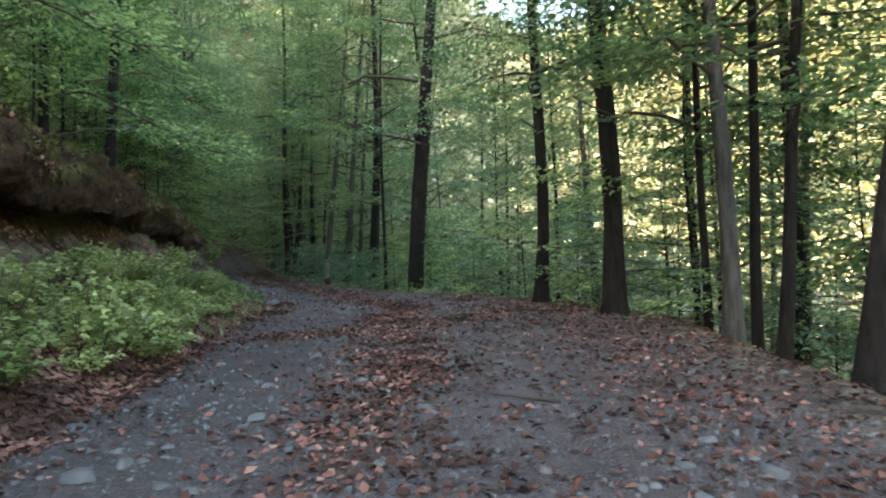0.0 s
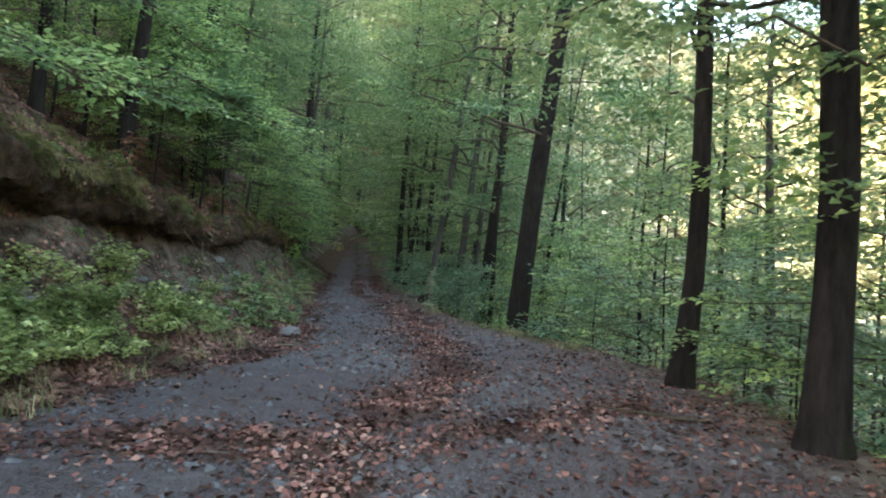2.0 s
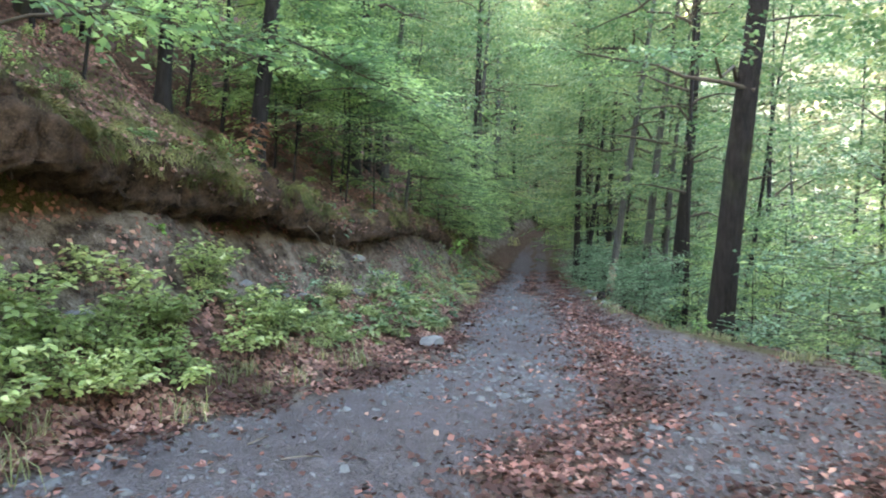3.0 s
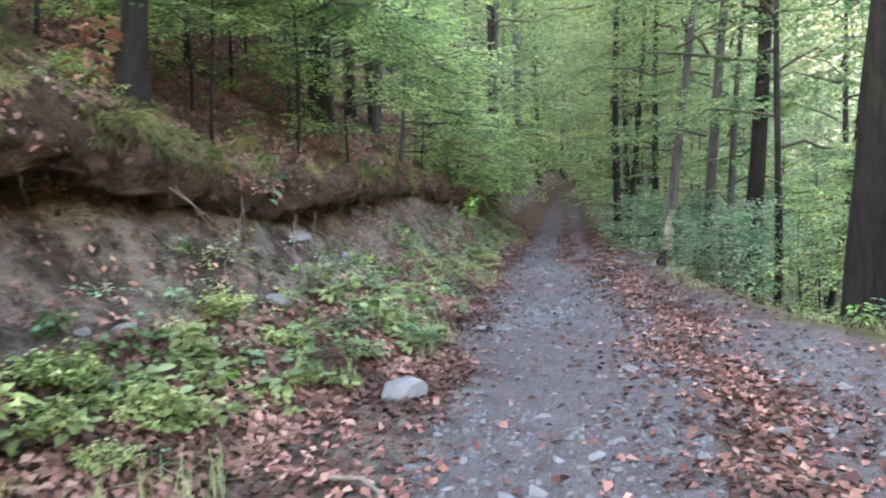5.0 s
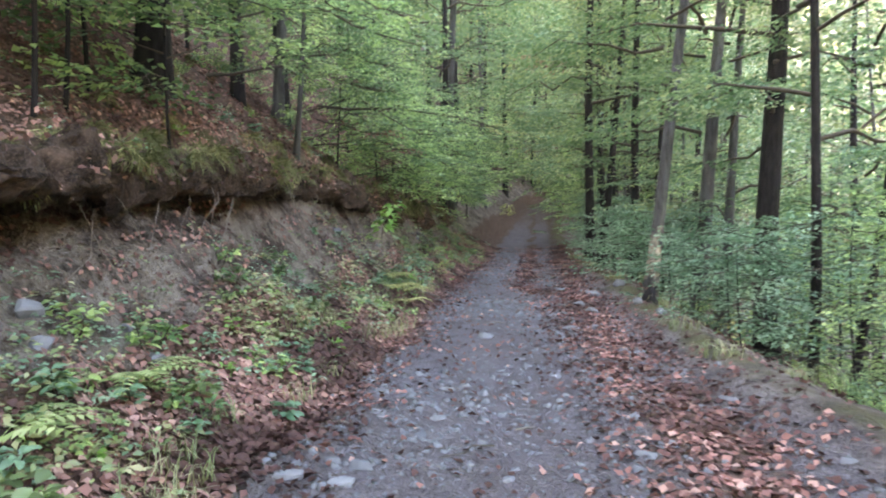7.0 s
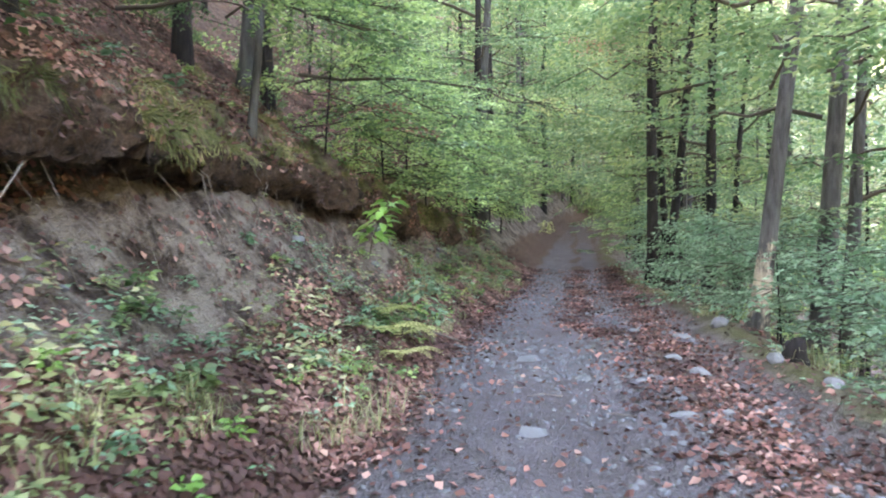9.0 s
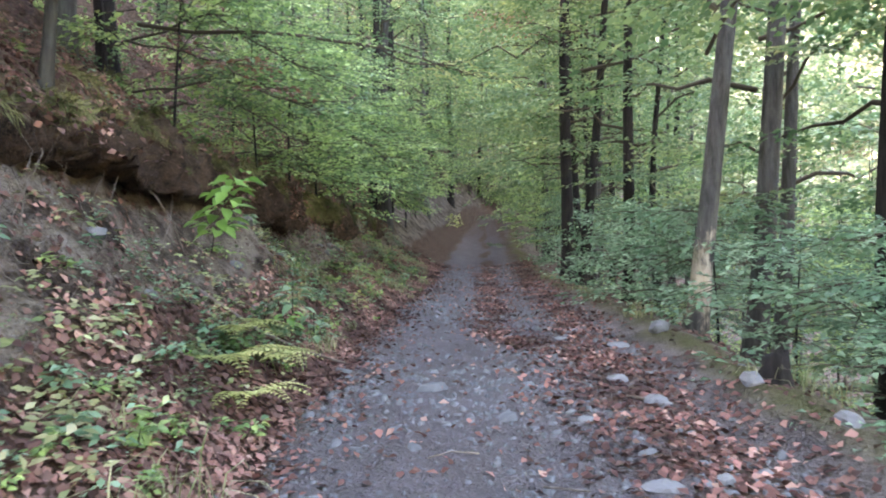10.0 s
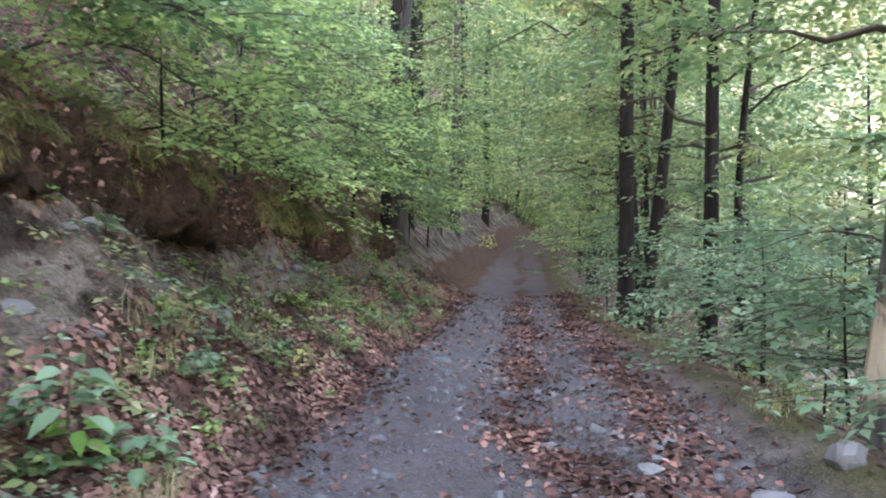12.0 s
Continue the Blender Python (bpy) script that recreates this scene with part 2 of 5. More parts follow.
def tube(points, radii, sides=8, rough=0.0, seed=0):
    """A tapered, slightly uneven round limb through the points: verts and quads."""
    p = np.asarray(points, float)
    r = np.asarray(radii, float)
    g = np.random.default_rng(seed)
    tan = np.gradient(p, axis=0)
    tan /= np.linalg.norm(tan, axis=1, keepdims=True) + 1e-9
    ref = np.where(np.abs(tan[:, 2:3]) > 0.8, [[1.0, 0, 0]], [[0, 0, 1.0]])
    u = np.cross(ref, tan)
    u /= np.linalg.norm(u, axis=1, keepdims=True) + 1e-9
    w = np.cross(tan, u)
    a = np.linspace(0, 2 * np.pi, sides, endpoint=False)
    rr = r[:, None] * (1 + rough * g.standard_normal((1, sides)) + 0.5 * rough * g.standard_normal((len(p), sides)))
    v = p[:, None] + rr[..., None] * (np.cos(a)[None, :, None] * u[:, None] + np.sin(a)[None, :, None] * w[:, None])
    v = np.vstack([v.reshape(-1, 3), p[-1:] + tan[-1:] * r[-1]])
    k, s = np.meshgrid(np.arange(len(p) - 1), np.arange(sides), indexing="ij")
    k, s = k.ravel(), s.ravel()
    s2 = (s + 1) % sides
    f = np.stack([k * sides + s, k * sides + s2, (k + 1) * sides + s2, (k + 1) * sides + s], 1)
    last = (len(p) - 1) * sides
    s = np.arange(0, sides, 2)
    cap = np.stack([last + s, last + (s + 1) % sides, last + (s + 2) % sides, np.full(len(s), len(v) - 1)], 1)
    return v, np.vstack([f, cap])


def join(pieces):
    vs, fs, n = [], [], 0
    for v, f in pieces:
        vs.append(v)
        fs.append(f + n)
        n += len(v)
    return np.vstack(vs), np.vstack(fs)


def leaf_quads(c, d, nrm, length, width, fold=0.25):
    """Folded leaves: base, right edge, tip, left edge."""
    d = d / (np.linalg.norm(d, axis=1, keepdims=True) + 1e-9)
    s = np.cross(nrm, d)
    s /= np.linalg.norm(s, axis=1, keepdims=True) + 1e-9
    up = np.cross(d, s)
    ln, wd = np.broadcast_to(length, len(c))[:, None], np.broadcast_to(width, len(c))[:, None]
    base, tip = c - d * ln * 0.5, c + d * ln * 0.5
    mid = c - d * ln * 0.06
    v = np.stack([base, mid + s * wd * 0.5 + up * wd * fold, tip, mid - s * wd * 0.5 + up * wd * fold], 1).reshape(-1, 3)
    return v, np.arange(len(c) * 4).reshape(-1, 4)


def leaf_blades(c, d, nrm, length, width, fold=0.22, droop=0.18):
    """Broad pointed leaves with a midrib: eleven points and six faces each."""
    d = d / (np.linalg.norm(d, axis=1, keepdims=True) + 1e-9)
    s = np.cross(nrm, d)
    s /= np.linalg.norm(s, axis=1, keepdims=True) + 1e-9
    up = np.cross(d, s)
    ln, wd = np.broadcast_to(length, len(c))[:, None], np.broadcast_to(width, len(c))[:, None]
    rows = [c - d * ln * 0.5]
    for f, w in ((0.2, 0.72), (0.5, 1.0), (0.78, 0.62)):
        mid = c + d * ln * (f - 0.5) - up * ln * droop * f * f
        rise = up * wd * w * fold
        rows += [mid - s * wd * w * 0.5 + rise, mid, mid + s * wd * w * 0.5 + rise]
    rows.append(c + d * ln * 0.5 - up * ln * droop)
    v = np.stack(rows, 1).reshape(-1, 3)
    face = np.array([[0, 1, 2, 3], [1, 4, 5, 2], [2, 5, 6, 3], [4, 7, 8, 5], [5, 8, 9, 6], [8, 7, 10, 9]])
    return v, (np.arange(len(c))[:, None, None] * 11 + face[None]).reshape(-1, 4)


def make_spray(g, length, leaf, density=1.0):
    """A flat beech spray along +x: places, ways and normals of its leaves, and its twig lines."""
    c, d, lines = [], [], [[(0, 0, 0), (length * 0.5, 0, -0.01 * length), (length, 0, -0.08 * length)]]
    n = max(4, int(length / (leaf * 1.25)))
    for i in range(n):
        f = (i + 0.6) / n
        side = 1 if i % 2 else -1
        tl = length * (0.62 - 0.5 * f) * g.uniform(0.6, 1.1) + leaf * 0.4
        ang = radians(g.uniform(38, 62)) * side
        x0 = np.array([f * length, 0, -0.08 * length * f * f])
        way = np.array([math.cos(ang), math.sin(ang), g.uniform(-0.22, 0.05)])
        if tl > leaf * 1.5:
            lines.append([tuple(x0), tuple(x0 + way * tl)])
        m = max(1, int(tl / (leaf * 0.72) * density))
        for j in range(m):
            q = (j + 0.7) / m
            a2 = ang + radians(g.uniform(25, 55)) * (1 if j % 2 else -1)
            dd = np.array([math.cos(a2), math.sin(a2), g.uniform(-0.45, 0.1)])
            c.append(x0 + way * tl * q + dd * leaf * 0.5)
            d.append(dd)
    c, d = np.array(c), np.array(d)
    nr = np.column_stack([g.normal(0, 0.32, len(c)), g.normal(0, 0.32, len(c)), np.ones(len(c))])
    return c, d, nr, lines


def turn_z(a, tilt=0.0, bank=0.0):
    ca, sa = math.cos(a), math.sin(a)
    ct, st = math.cos(tilt), math.sin(tilt)
    cb, sb = math.cos(bank), math.sin(bank)
    rz = np.array([[ca, -sa, 0], [sa, ca, 0], [0, 0, 1]])
    ry = np.array([[ct, 0, -st], [0, 1, 0], [st, 0, ct]])
    rx = np.array([[1, 0, 0], [0, cb, -sb], [0, sb, cb]])
    return rz @ ry @ rx


# ---------------------------------------------------------------- the lie of the land
ROAD_Y = [-80, -30, -14, -5, 0, 5, 10, 15, 20, 29, 38, 49, 65, 80, 97, 140, 400]
ROAD_Z = [-3.0, -1.0, -0.42, -0.16, -0.02, 0.10, 0.16, 0.24, 0.42, 0.68, 1.35, 2.45, 4.4, 6.4, 8.4, 13.0, 40.0]
LEFT_Y = [-80, -20, -14, -8, -5, -3, 0, 2, 6, 10, 16, 22, 30, 40, 50, 60, 70, 85, 110, 400]
LEFT_X = [-24, -8.5, -6.2, -4.5, -3.7, -3.2, -2.7, -2.2, -1.4, -1.25, -1.4, -1.5, -1.35, -1.15, -0.75, 0.1, 2.0, 6.5, 18.0, 150.0]
RIGHT_Y = [-80, -20, -14, -8, -5, -2.5, 1, 4, 7, 9.3, 11.2, 16, 20, 25, 30, 38, 50, 60, 70, 85, 110, 400]
RIGHT_X = [-14, -3.0, -0.4, 1.7, 3.0, 4.1, 4.7, 4.7, 4.1, 3.1, 2.6, 2.45, 2.4, 2.3, 2.0, 1.75, 2.1, 3.0, 5.0, 9.5, 21.0, 153.0]
BANK_D = [0, 0.3, 0.8, 1.1, 1.4, 1.6, 1.85, 2.05, 2.25, 2.4, 3.2, 5, 10, 20, 45, 100, 400]
BANK_Z = [0, 0.2, 0.52, 0.8, 1.1, 1.40, 1.66, 1.86, 2.3, 2.5, 3.1, 4.6, 8.6, 16.5, 34, 66, 150]
DROP_D = [0, 0.25, 0.7, 1.5, 4, 10, 25, 50, 90, 160, 240, 500]
DROP_Z = [0, -0.06, -0.42, -1.05, -2.7, -6.0, -12.5, -17, -6, 42, 92, 150]


def wave(x, y, f, ph):
    return np.sin(x * f * 1.13 + ph) * np.cos(y * f * 0.87 - ph * 1.7) + 0.5 * np.sin((x + y) * f * 1.91 + 2.3 * ph) * np.cos((x - y) * f * 2.3 + ph)


def land(x, y):
    """Height of the ground."""
    x, y = np.asarray(x, float), np.asarray(y, float)
    z = np.interp(y, ROAD_Y, ROAD_Z)
    xl, xr = np.interp(y, LEFT_Y, LEFT_X), np.interp(y, RIGHT_Y, RIGHT_X)
    d, e = xl - x + 0.12 * wave(x * 0.3, y, 1.7, 0.4), x - xr + 0.10 * wave(x * 0.3, y, 1.5, 2.0)
    near = np.clip(1 - np.hypot(x, y - 10) / 90, 0.15, 1)
    bank = np.interp(np.maximum(d, 0), BANK_D, BANK_Z)
    bank = bank * (np.interp(y, [4, 9, 13, 17], [0.84, 0.86, 0.95, 1.0]) + 0.08 * np.clip(d, 0, 2) / 2 * wave(y * 0 + 1, y, 0.55, 0.9))
    drop = np.interp(np.maximum(e, 0), DROP_D, DROP_Z)
    berm = 0.13 * np.exp(-((e + 0.35) / 0.38) ** 2) * np.clip((y - 7) / 4, 0, 1)
    rough = np.clip(np.maximum(d, e) / 0.8, 0, 1)
    ruts = -0.05 * (np.exp(-((x - 0.1) / 0.5) ** 2) + np.exp(-((x - 1.75) / 0.35) ** 2)) * np.clip((y - 2) / 4, 0, 1) * (rough < 0.01)
    bumps = 0.012 * wave(x, y, 3.1, 0.2) + 0.008 * wave(x, y, 7.7, 1.2)
    hill = rough * (0.07 * wave(x, y, 1.9, 0.7) + 0.05 * wave(x, y, 4.3, 2.2) + 0.025 * wave(x, y, 9.3, 1.0) + 0.014 * wave(x, y, 19, 2.0))
    z = z + 0.62 * np.clip(y - 108, 0, 150)
    return z + bank + drop + berm + ruts + bumps + hill + (1 - near) * 0.8 * wave(x, y, 0.08, 0.3) * rough


def axis_points(fine_a, fine_b, step, lo, hi, grow=1.13):
    mid = list(np.arange(fine_a, fine_b + 1e-6, step))
    s, a = step, fine_a
    left = []
    while a > lo:
        s *= grow
        a -= s
        left.append(a)
    s, b = step, fine_b
    right = []
    while b < hi:
        s *= grow
        b += s
        right.append(b)
    return np.array(left[::-1] + mid + right)


def verge(y):
    """Where the leaf-strewn shoulder below the bank ends and the bare gravel begins."""
    return np.maximum(np.interp(y, LEFT_Y, LEFT_X) + 0.1, np.interp(y, [-1, 1, 2.5, 4, 5.5, 7, 9, 11, 13], [-9, -2.0, -1.3, -0.72, -0.68, -0.85, -1.2, -1.3, -9]))


def fade(v, a, b):
    return np.clip((v - a) / (b - a), 0, 1)


def drift(x, y):
    """How thick the fallen leaves lie on the track, from 0 to 1."""
    xl, xr = np.interp(y, LEFT_Y, LEFT_X), np.interp(y, RIGHT_Y, RIGHT_X)
    patchy = 0.5 + 0.5 * wave(x, y, 1.9, 0.6)
    mid = np.interp(y, [-13, -8, -4, 0, 3, 6, 10, 16, 18.5, 20, 25, 34], [-3.5, -2.1, -0.9, 0.4, 1.2, 1.35, 1.4, 1.3, 0.9, 0.15, 0.2, 0.3])
    wid = np.interp(y, [-13, -4, 3, 6, 16, 18, 20, 34], [0.8, 0.55, 0.45, 0.58, 0.55, 0.5, 0.26, 0.25])
    strip = np.exp(-((x - mid + 0.25 * wave(x * 0, y, 2.1, 0.3)) / wid) ** 2) * np.interp(y, [-9, -3], [0.55, 1.0])
    second = np.exp(-((x - 1.25) / 0.35) ** 2) * fade(y, 15, 18)
    band = np.exp(-((y - np.interp(x, [-5, -2, 0, 2.7], [-2.6, -1.3, -1.5, 0.6])) / 0.5) ** 2) * (x < 3.2)
    foot = np.exp(-((xl - x - 0.1) / 0.4) ** 2)
    foot = np.maximum(foot, 0.85 * fade(verge(y) - x + 0.12 * wave(x, y, 3.0, 0.8), -0.12, 0.12) * (x > xl - 0.6))
    right = 0.24 * np.exp(-((x - xr + 1.3) / 0.9) ** 2) * fade(-y, -8, -3)
    chance = np.clip(1.1 * np.maximum.reduce([strip * 0.9, second * 0.8, band, foot * 0.9, right]) * (0.4 + 0.8 * np.clip(patchy, 0, 1)) + 0.05 + 0.10 * fade(-y, -4, 2) * fade(x, -1.0, 1.0), 0, 1)
    return chance


def build_ground():
    xs = axis_points(-6.0, 5.0, 0.075, -420, 520)
    ys = axis_points(-13.0, 34.0, 0.11, -300, 520)
    gx, gy = np.meshgrid(xs, ys)
    gz = land(gx, gy)
    d = np.interp(gy, LEFT_Y, LEFT_X) - gx
    nx, ny = len(xs), len(ys)
    i, j = np.meshgrid(np.arange(ny - 1), np.arange(nx - 1), indexing="ij")
    i, j = i.ravel(), j.ravel()
    f = np.stack([i * nx + j, i * nx + j + 1, (i + 1) * nx + j + 1, (i + 1) * nx + j], 1)
    me = mesh_np("ground", np.column_stack([gx.ravel(), gy.ravel(), gz.ravel()]), f, GROUND)
    x, y = gx.ravel(), gy.ravel()
    d, e = d.ravel(), (gx - np.interp(gy, RIGHT_Y, RIGHT_X)).ravel()
    gravel = fade(x - verge(y), -0.35, 0.15) * fade(-d, -0.15, 0.25) * (0.25 * fade(-e, -0.1, 0.3) + 0.75 * fade(-e, 0.35, 1.0))
    leafy = np.maximum(np.maximum(0.75 * drift(x, y), 0.48 * fade(y, 28, 50)) * (d < 0.3) * (e < 0.2), np.maximum(np.maximum(fade(d, -0.25, 0.2) * (0.12 + 0.88 * fade(-d, -1.15, -0.8)) * fade(-d, -1.75, -1.45), fade(d, 2.3, 2.5) * 0.62), fade(e, 0.6, 1.5) * 0.5))
    mossy = np.maximum(fade(d, 1.95, 2.1) * np.maximum(fade(-d, -3.4, -2.4) * 0.55, 0.85 * fade(-d, -6.5, -4.5) * fade(-y, -11, -8)), np.exp(-((e + 0.28) / 0.44) ** 2) * fade(y, 3, 7) * 0.68)
    far = fade(np.hypot(x, y - 10), 60, 110)
    col = np.column_stack([gravel, np.maximum(leafy, 0.4 * far), np.maximum(mossy, 0.7 * far), np.ones(len(x))])
    att = me.color_attributes.new("zone", "FLOAT_COLOR", "POINT")
    att.data.foreach_set("color", col.astype(np.float32).ravel())
    return tagged(new("ground", me), "gravel forest track between a leafy bank and a steep drop", "ground", kind="structure")


build_ground()


# the turf mat that hangs out over the eroded bank
LIP_Y = [-9, 0, 4, 7, 9, 11, 14, 15.5, 17.6, 20, 23.4, 27, 34]
LIP_LOW = [1.95, 1.85, 1.70, 1.46, 1.48, 1.68, 1.84, 1.90, 1.68, 1.46, 1.14, 1.0, 0.95]
LIP_DEEP = [1.2, 0.85, 0.62, 0.50, 0.48, 0.50, 0.45, 0.42, 0.62, 0.85, 0.95, 0.9, 0.8]


def lip_place(y, back=0.0):
    """A point under the nose of the turf mat."""
    return float(np.interp(y, LEFT_Y, LEFT_X)) - 1.5 - back, float(np.interp(y, ROAD_Y, ROAD_Z) + np.interp(y, LIP_Y, LIP_LOW))


def build_lip():
    ys = np.arange(-9, 34, 0.045)
    n = 34
    u = np.linspace(0, 1, n)
    gy, gu = np.meshgrid(ys, u, indexing="ij")
    xl, z0 = np.interp(gy, LEFT_Y, LEFT_X), np.interp(gy, ROAD_Y, ROAD_Z)
    low, deep = np.interp(gy, LIP_Y, LIP_LOW), np.interp(gy, LIP_Y, LIP_DEEP)
    ragged = 0.15 * wave(gy * 0, gy, 1.7, 0.5) + 0.09 * wave(gy * 0 + 1, gy, 4.3, 1.1) + 0.04 * wave(gy * 0 + 2, gy, 11.0, 0.4)
    nose = 1.55 - 1.3 * ragged
    # across: from under the recess, round the nose, back over the top into the hill
    d = np.interp(gu, [0, 0.25, 0.36, 0.46, 0.58, 0.72, 1.0], [0.75, 0.22, 0.05, 0.0, 0.06, 0.30, 1.5]) + nose
    h = np.interp(gu, [0, 0.25, 0.36, 0.46, 0.58, 0.72], [0.22, 0.05, 0.0, 0.14, 0.62, 1.0]) * deep + low + 0.6 * ragged
    over = land(xl - d, gy) - z0
    h = np.where(gu > 0.72, (low + deep + 0.6 * ragged) * (1 - fade(gu, 0.72, 0.97)) + (over - 0.05) * fade(gu, 0.72, 0.97), h)
    px, pz = xl - d, z0 + h
    lump = 0.085 * wave(gu * 3.1, gy, 2.9, 0.2) + 0.05 * wave(gu * 9, gy, 8.9, 1.4) + 0.022 * wave(gu * 21, gy, 19.0, 0.6)
    px, pz = px + lump * fade(gu, 0.0, 0.2) * fade(1 - gu, 0.0, 0.3), pz + 0.7 * np.roll(lump, 3, 0) * fade(1 - gu, 0.0, 0.3)
    i, j = np.meshgrid(np.arange(len(ys) - 1), np.arange(n - 1), indexing="ij")
    i, j = i.ravel(), j.ravel()
    f = np.stack([i * n + j, (i + 1) * n + j, (i + 1) * n + j + 1, i * n + j + 1], 1)
    me = mesh_np("bank_lip", np.column_stack([px.ravel(), gy.ravel(), pz.ravel()]), f, HUMUS)
    mossy = (fade(gu, 0.5, 0.75) * (0.75 + 0.25 * np.sin(gy * 1.3))).ravel()
    att = me.color_attributes.new("zone", "FLOAT_COLOR", "POINT")
    att.data.foreach_set("color", np.column_stack([0 * mossy, 0 * mossy, mossy, 0 * mossy + 1]).astype(np.float32).ravel())
    return tagged(new("bank_lip", me), "dark overhanging edge of roots, humus and moss above the eroded bank", "bank", kind="structure")


build_lip()


def lip_top(y, d):
    """Height of the upper side of the turf mat, d back from the foot of the bank."""
    z0 = np.interp(y, ROAD_Y, ROAD_Z)
    edge = z0 + np.interp(y, LIP_Y, LIP_LOW) + np.interp(y, LIP_Y, LIP_DEEP)
    f = fade(d, 1.85, 2.9)
    x = np.interp(y, LEFT_Y, LEFT_X) - d
    return np.maximum(edge * (1 - f) + (land(x, y) - 0.05) * f, land(x, y))


# ---------------------------------------------------------------- trees
rng = np.random.default_rng(7)


def foliage(limbs, g, spray_len, leaf, per_limb, start=0.3, density=1.0, twigs=1, flat=1.0):
    """Leaves and twigs on limb lines: limb = (points, azimuth)."""
    sprays = [make_spray(g, spray_len * s, leaf, density) for s in (0.75, 1.0, 1.2)]
    lv, tw = [], []
    for pts, az in limbs:
        pts = np.asarray(pts, float)
        seg = np.linspace(0, 1, len(pts))
        for k in range(per_limb):
            f = 1.0 if k == 0 else g.uniform(start, 1.0)
            o = np.array([np.interp(f, seg, pts[:, q]) for q in range(3)])
            a = az + (0 if k == 0 else g.uniform(0.35, 1.25) * (1 if k % 2 else -1))
            rot = turn_z(a, g.normal(-0.06, 0.24 * flat), g.normal(0, 0.3 * flat))
            c, d, nr, lines = sprays[g.integers(3)]
            v, f4 = leaf_quads(c @ rot.T + o, d @ rot.T, nr @ rot.T, leaf * g.uniform(0.8, 1.15, len(c)), leaf * 0.6)
            lv.append((v, f4))
            for ln in lines[:twigs]:
                p = np.asarray(ln) @ rot.T + o
                tw.append(tube(p, np.linspace(0.004, 0.0015, len(p)) * (1 + spray_len), 3))
    return join(lv), tw


def tree_crown(seed, height, low, n_limbs, reach, spray_len, leaf, per_limb):
    """Limbs and leaves for a tree whose trunk stands on the z axis."""
    g = np.random.default_rng(seed)
    limbs, wood = [], []
    az = g.uniform(0, 6.28)
    for i in range(n_limbs):
        f = (i + g.uniform(0, 0.9)) / n_limbs
        z = low + (height - low) * f ** 0.9
        az += 2.4 + g.uniform(-0.5, 0.5)
        ln = reach * (1.0 - 0.72 * f) * g.uniform(0.65, 1.15) * (0.75 if f < 0.12 else 1)
        rise = g.uniform(0.05, 0.4) + 0.6 * f
        t = np.linspace(0, 1, 6)[:, None]
        way = np.array([math.cos(az), math.sin(az), 0])
        pts = np.array([0, 0, z]) + way * ln * t + np.array([0, 0, 1]) * ln * (rise * t - 0.22 * t ** 2.2)
        pts[1:-1] += g.normal(0, 0.035 * ln, (4, 3))
        limbs.append((pts, az))
        wood.append(tube(pts, np.linspace(0.010 + 0.013 * ln, 0.007, 6), 4))
    (lv, lf), tw = foliage(limbs, g, spray_len, leaf, per_limb, 0.42, twigs=0, flat=0.55)
    wv, wf = join(wood + tw)
    return mesh_np("branchwork", wv, wf, TWIG), (lv, lf)


CROWNS = []
for k, (hh, low, nl, reach) in enumerate([(17, 3.4, 23, 3.8), (19, 4.2, 24, 4.2), (15, 2.8, 22, 3.6), (21, 5.0, 24, 4.4)]):
    limbs_me, (lv, lf) = tree_crown(100 + k, hh, low, nl, reach, 1.5, 0.145, 9)
    CROWNS.append((limbs_me, mesh_np("crown", lv, lf, LEAF_HIGH, False), hh))


CROWNS_FAR = []
for k, (hh, low, nl, reach) in enumerate([(17, 3.2, 17, 4.2), (19, 4.0, 18, 4.6), (15, 2.8, 17, 4.0), (21, 4.8, 18, 4.8)]):
    limbs_me, (lv, lf) = tree_crown(150 + k, hh, low, nl, reach, 2.2, 0.28, 5)
    CROWNS_FAR.append((limbs_me, mesh_np("crown", lv, lf, LEAF_HIGH, False), hh))


def trunk_mesh(radius, height, lean=(0, 0), sweep=0.0, flare=1.5, bark=BARK, seed=0, sides=14):
    g = np.random.default_rng(seed)
    zs = np.concatenate([[-0.5, -0.1, 0.05, 0.2, 0.45, 0.9], np.arange(1.5, height, 0.9), [height]])
    t = np.clip(zs / height, 0, 1)
    ph = g.uniform(0, 6.28)
    px = lean[0] * zs + sweep * np.sin(zs * 0.42 + ph) * fade(zs, 0, 2)
    py = lean[1] * zs + sweep * np.cos(zs * 0.37 + ph) * fade(zs, 0, 2)
    r = radius * (1 - 0.82 * t) * (1 + (flare - 1) * np.exp(-np.maximum(zs, 0) / 0.35))
    v, f = tube(np.column_stack([px, py, zs]), np.maximum(r, 0.012), sides, 0.05, seed)
    return mesh_np("trunk", v, f, bark)


TREE_LABEL = "tall slender dark-barked beech with thin green autumn crown"


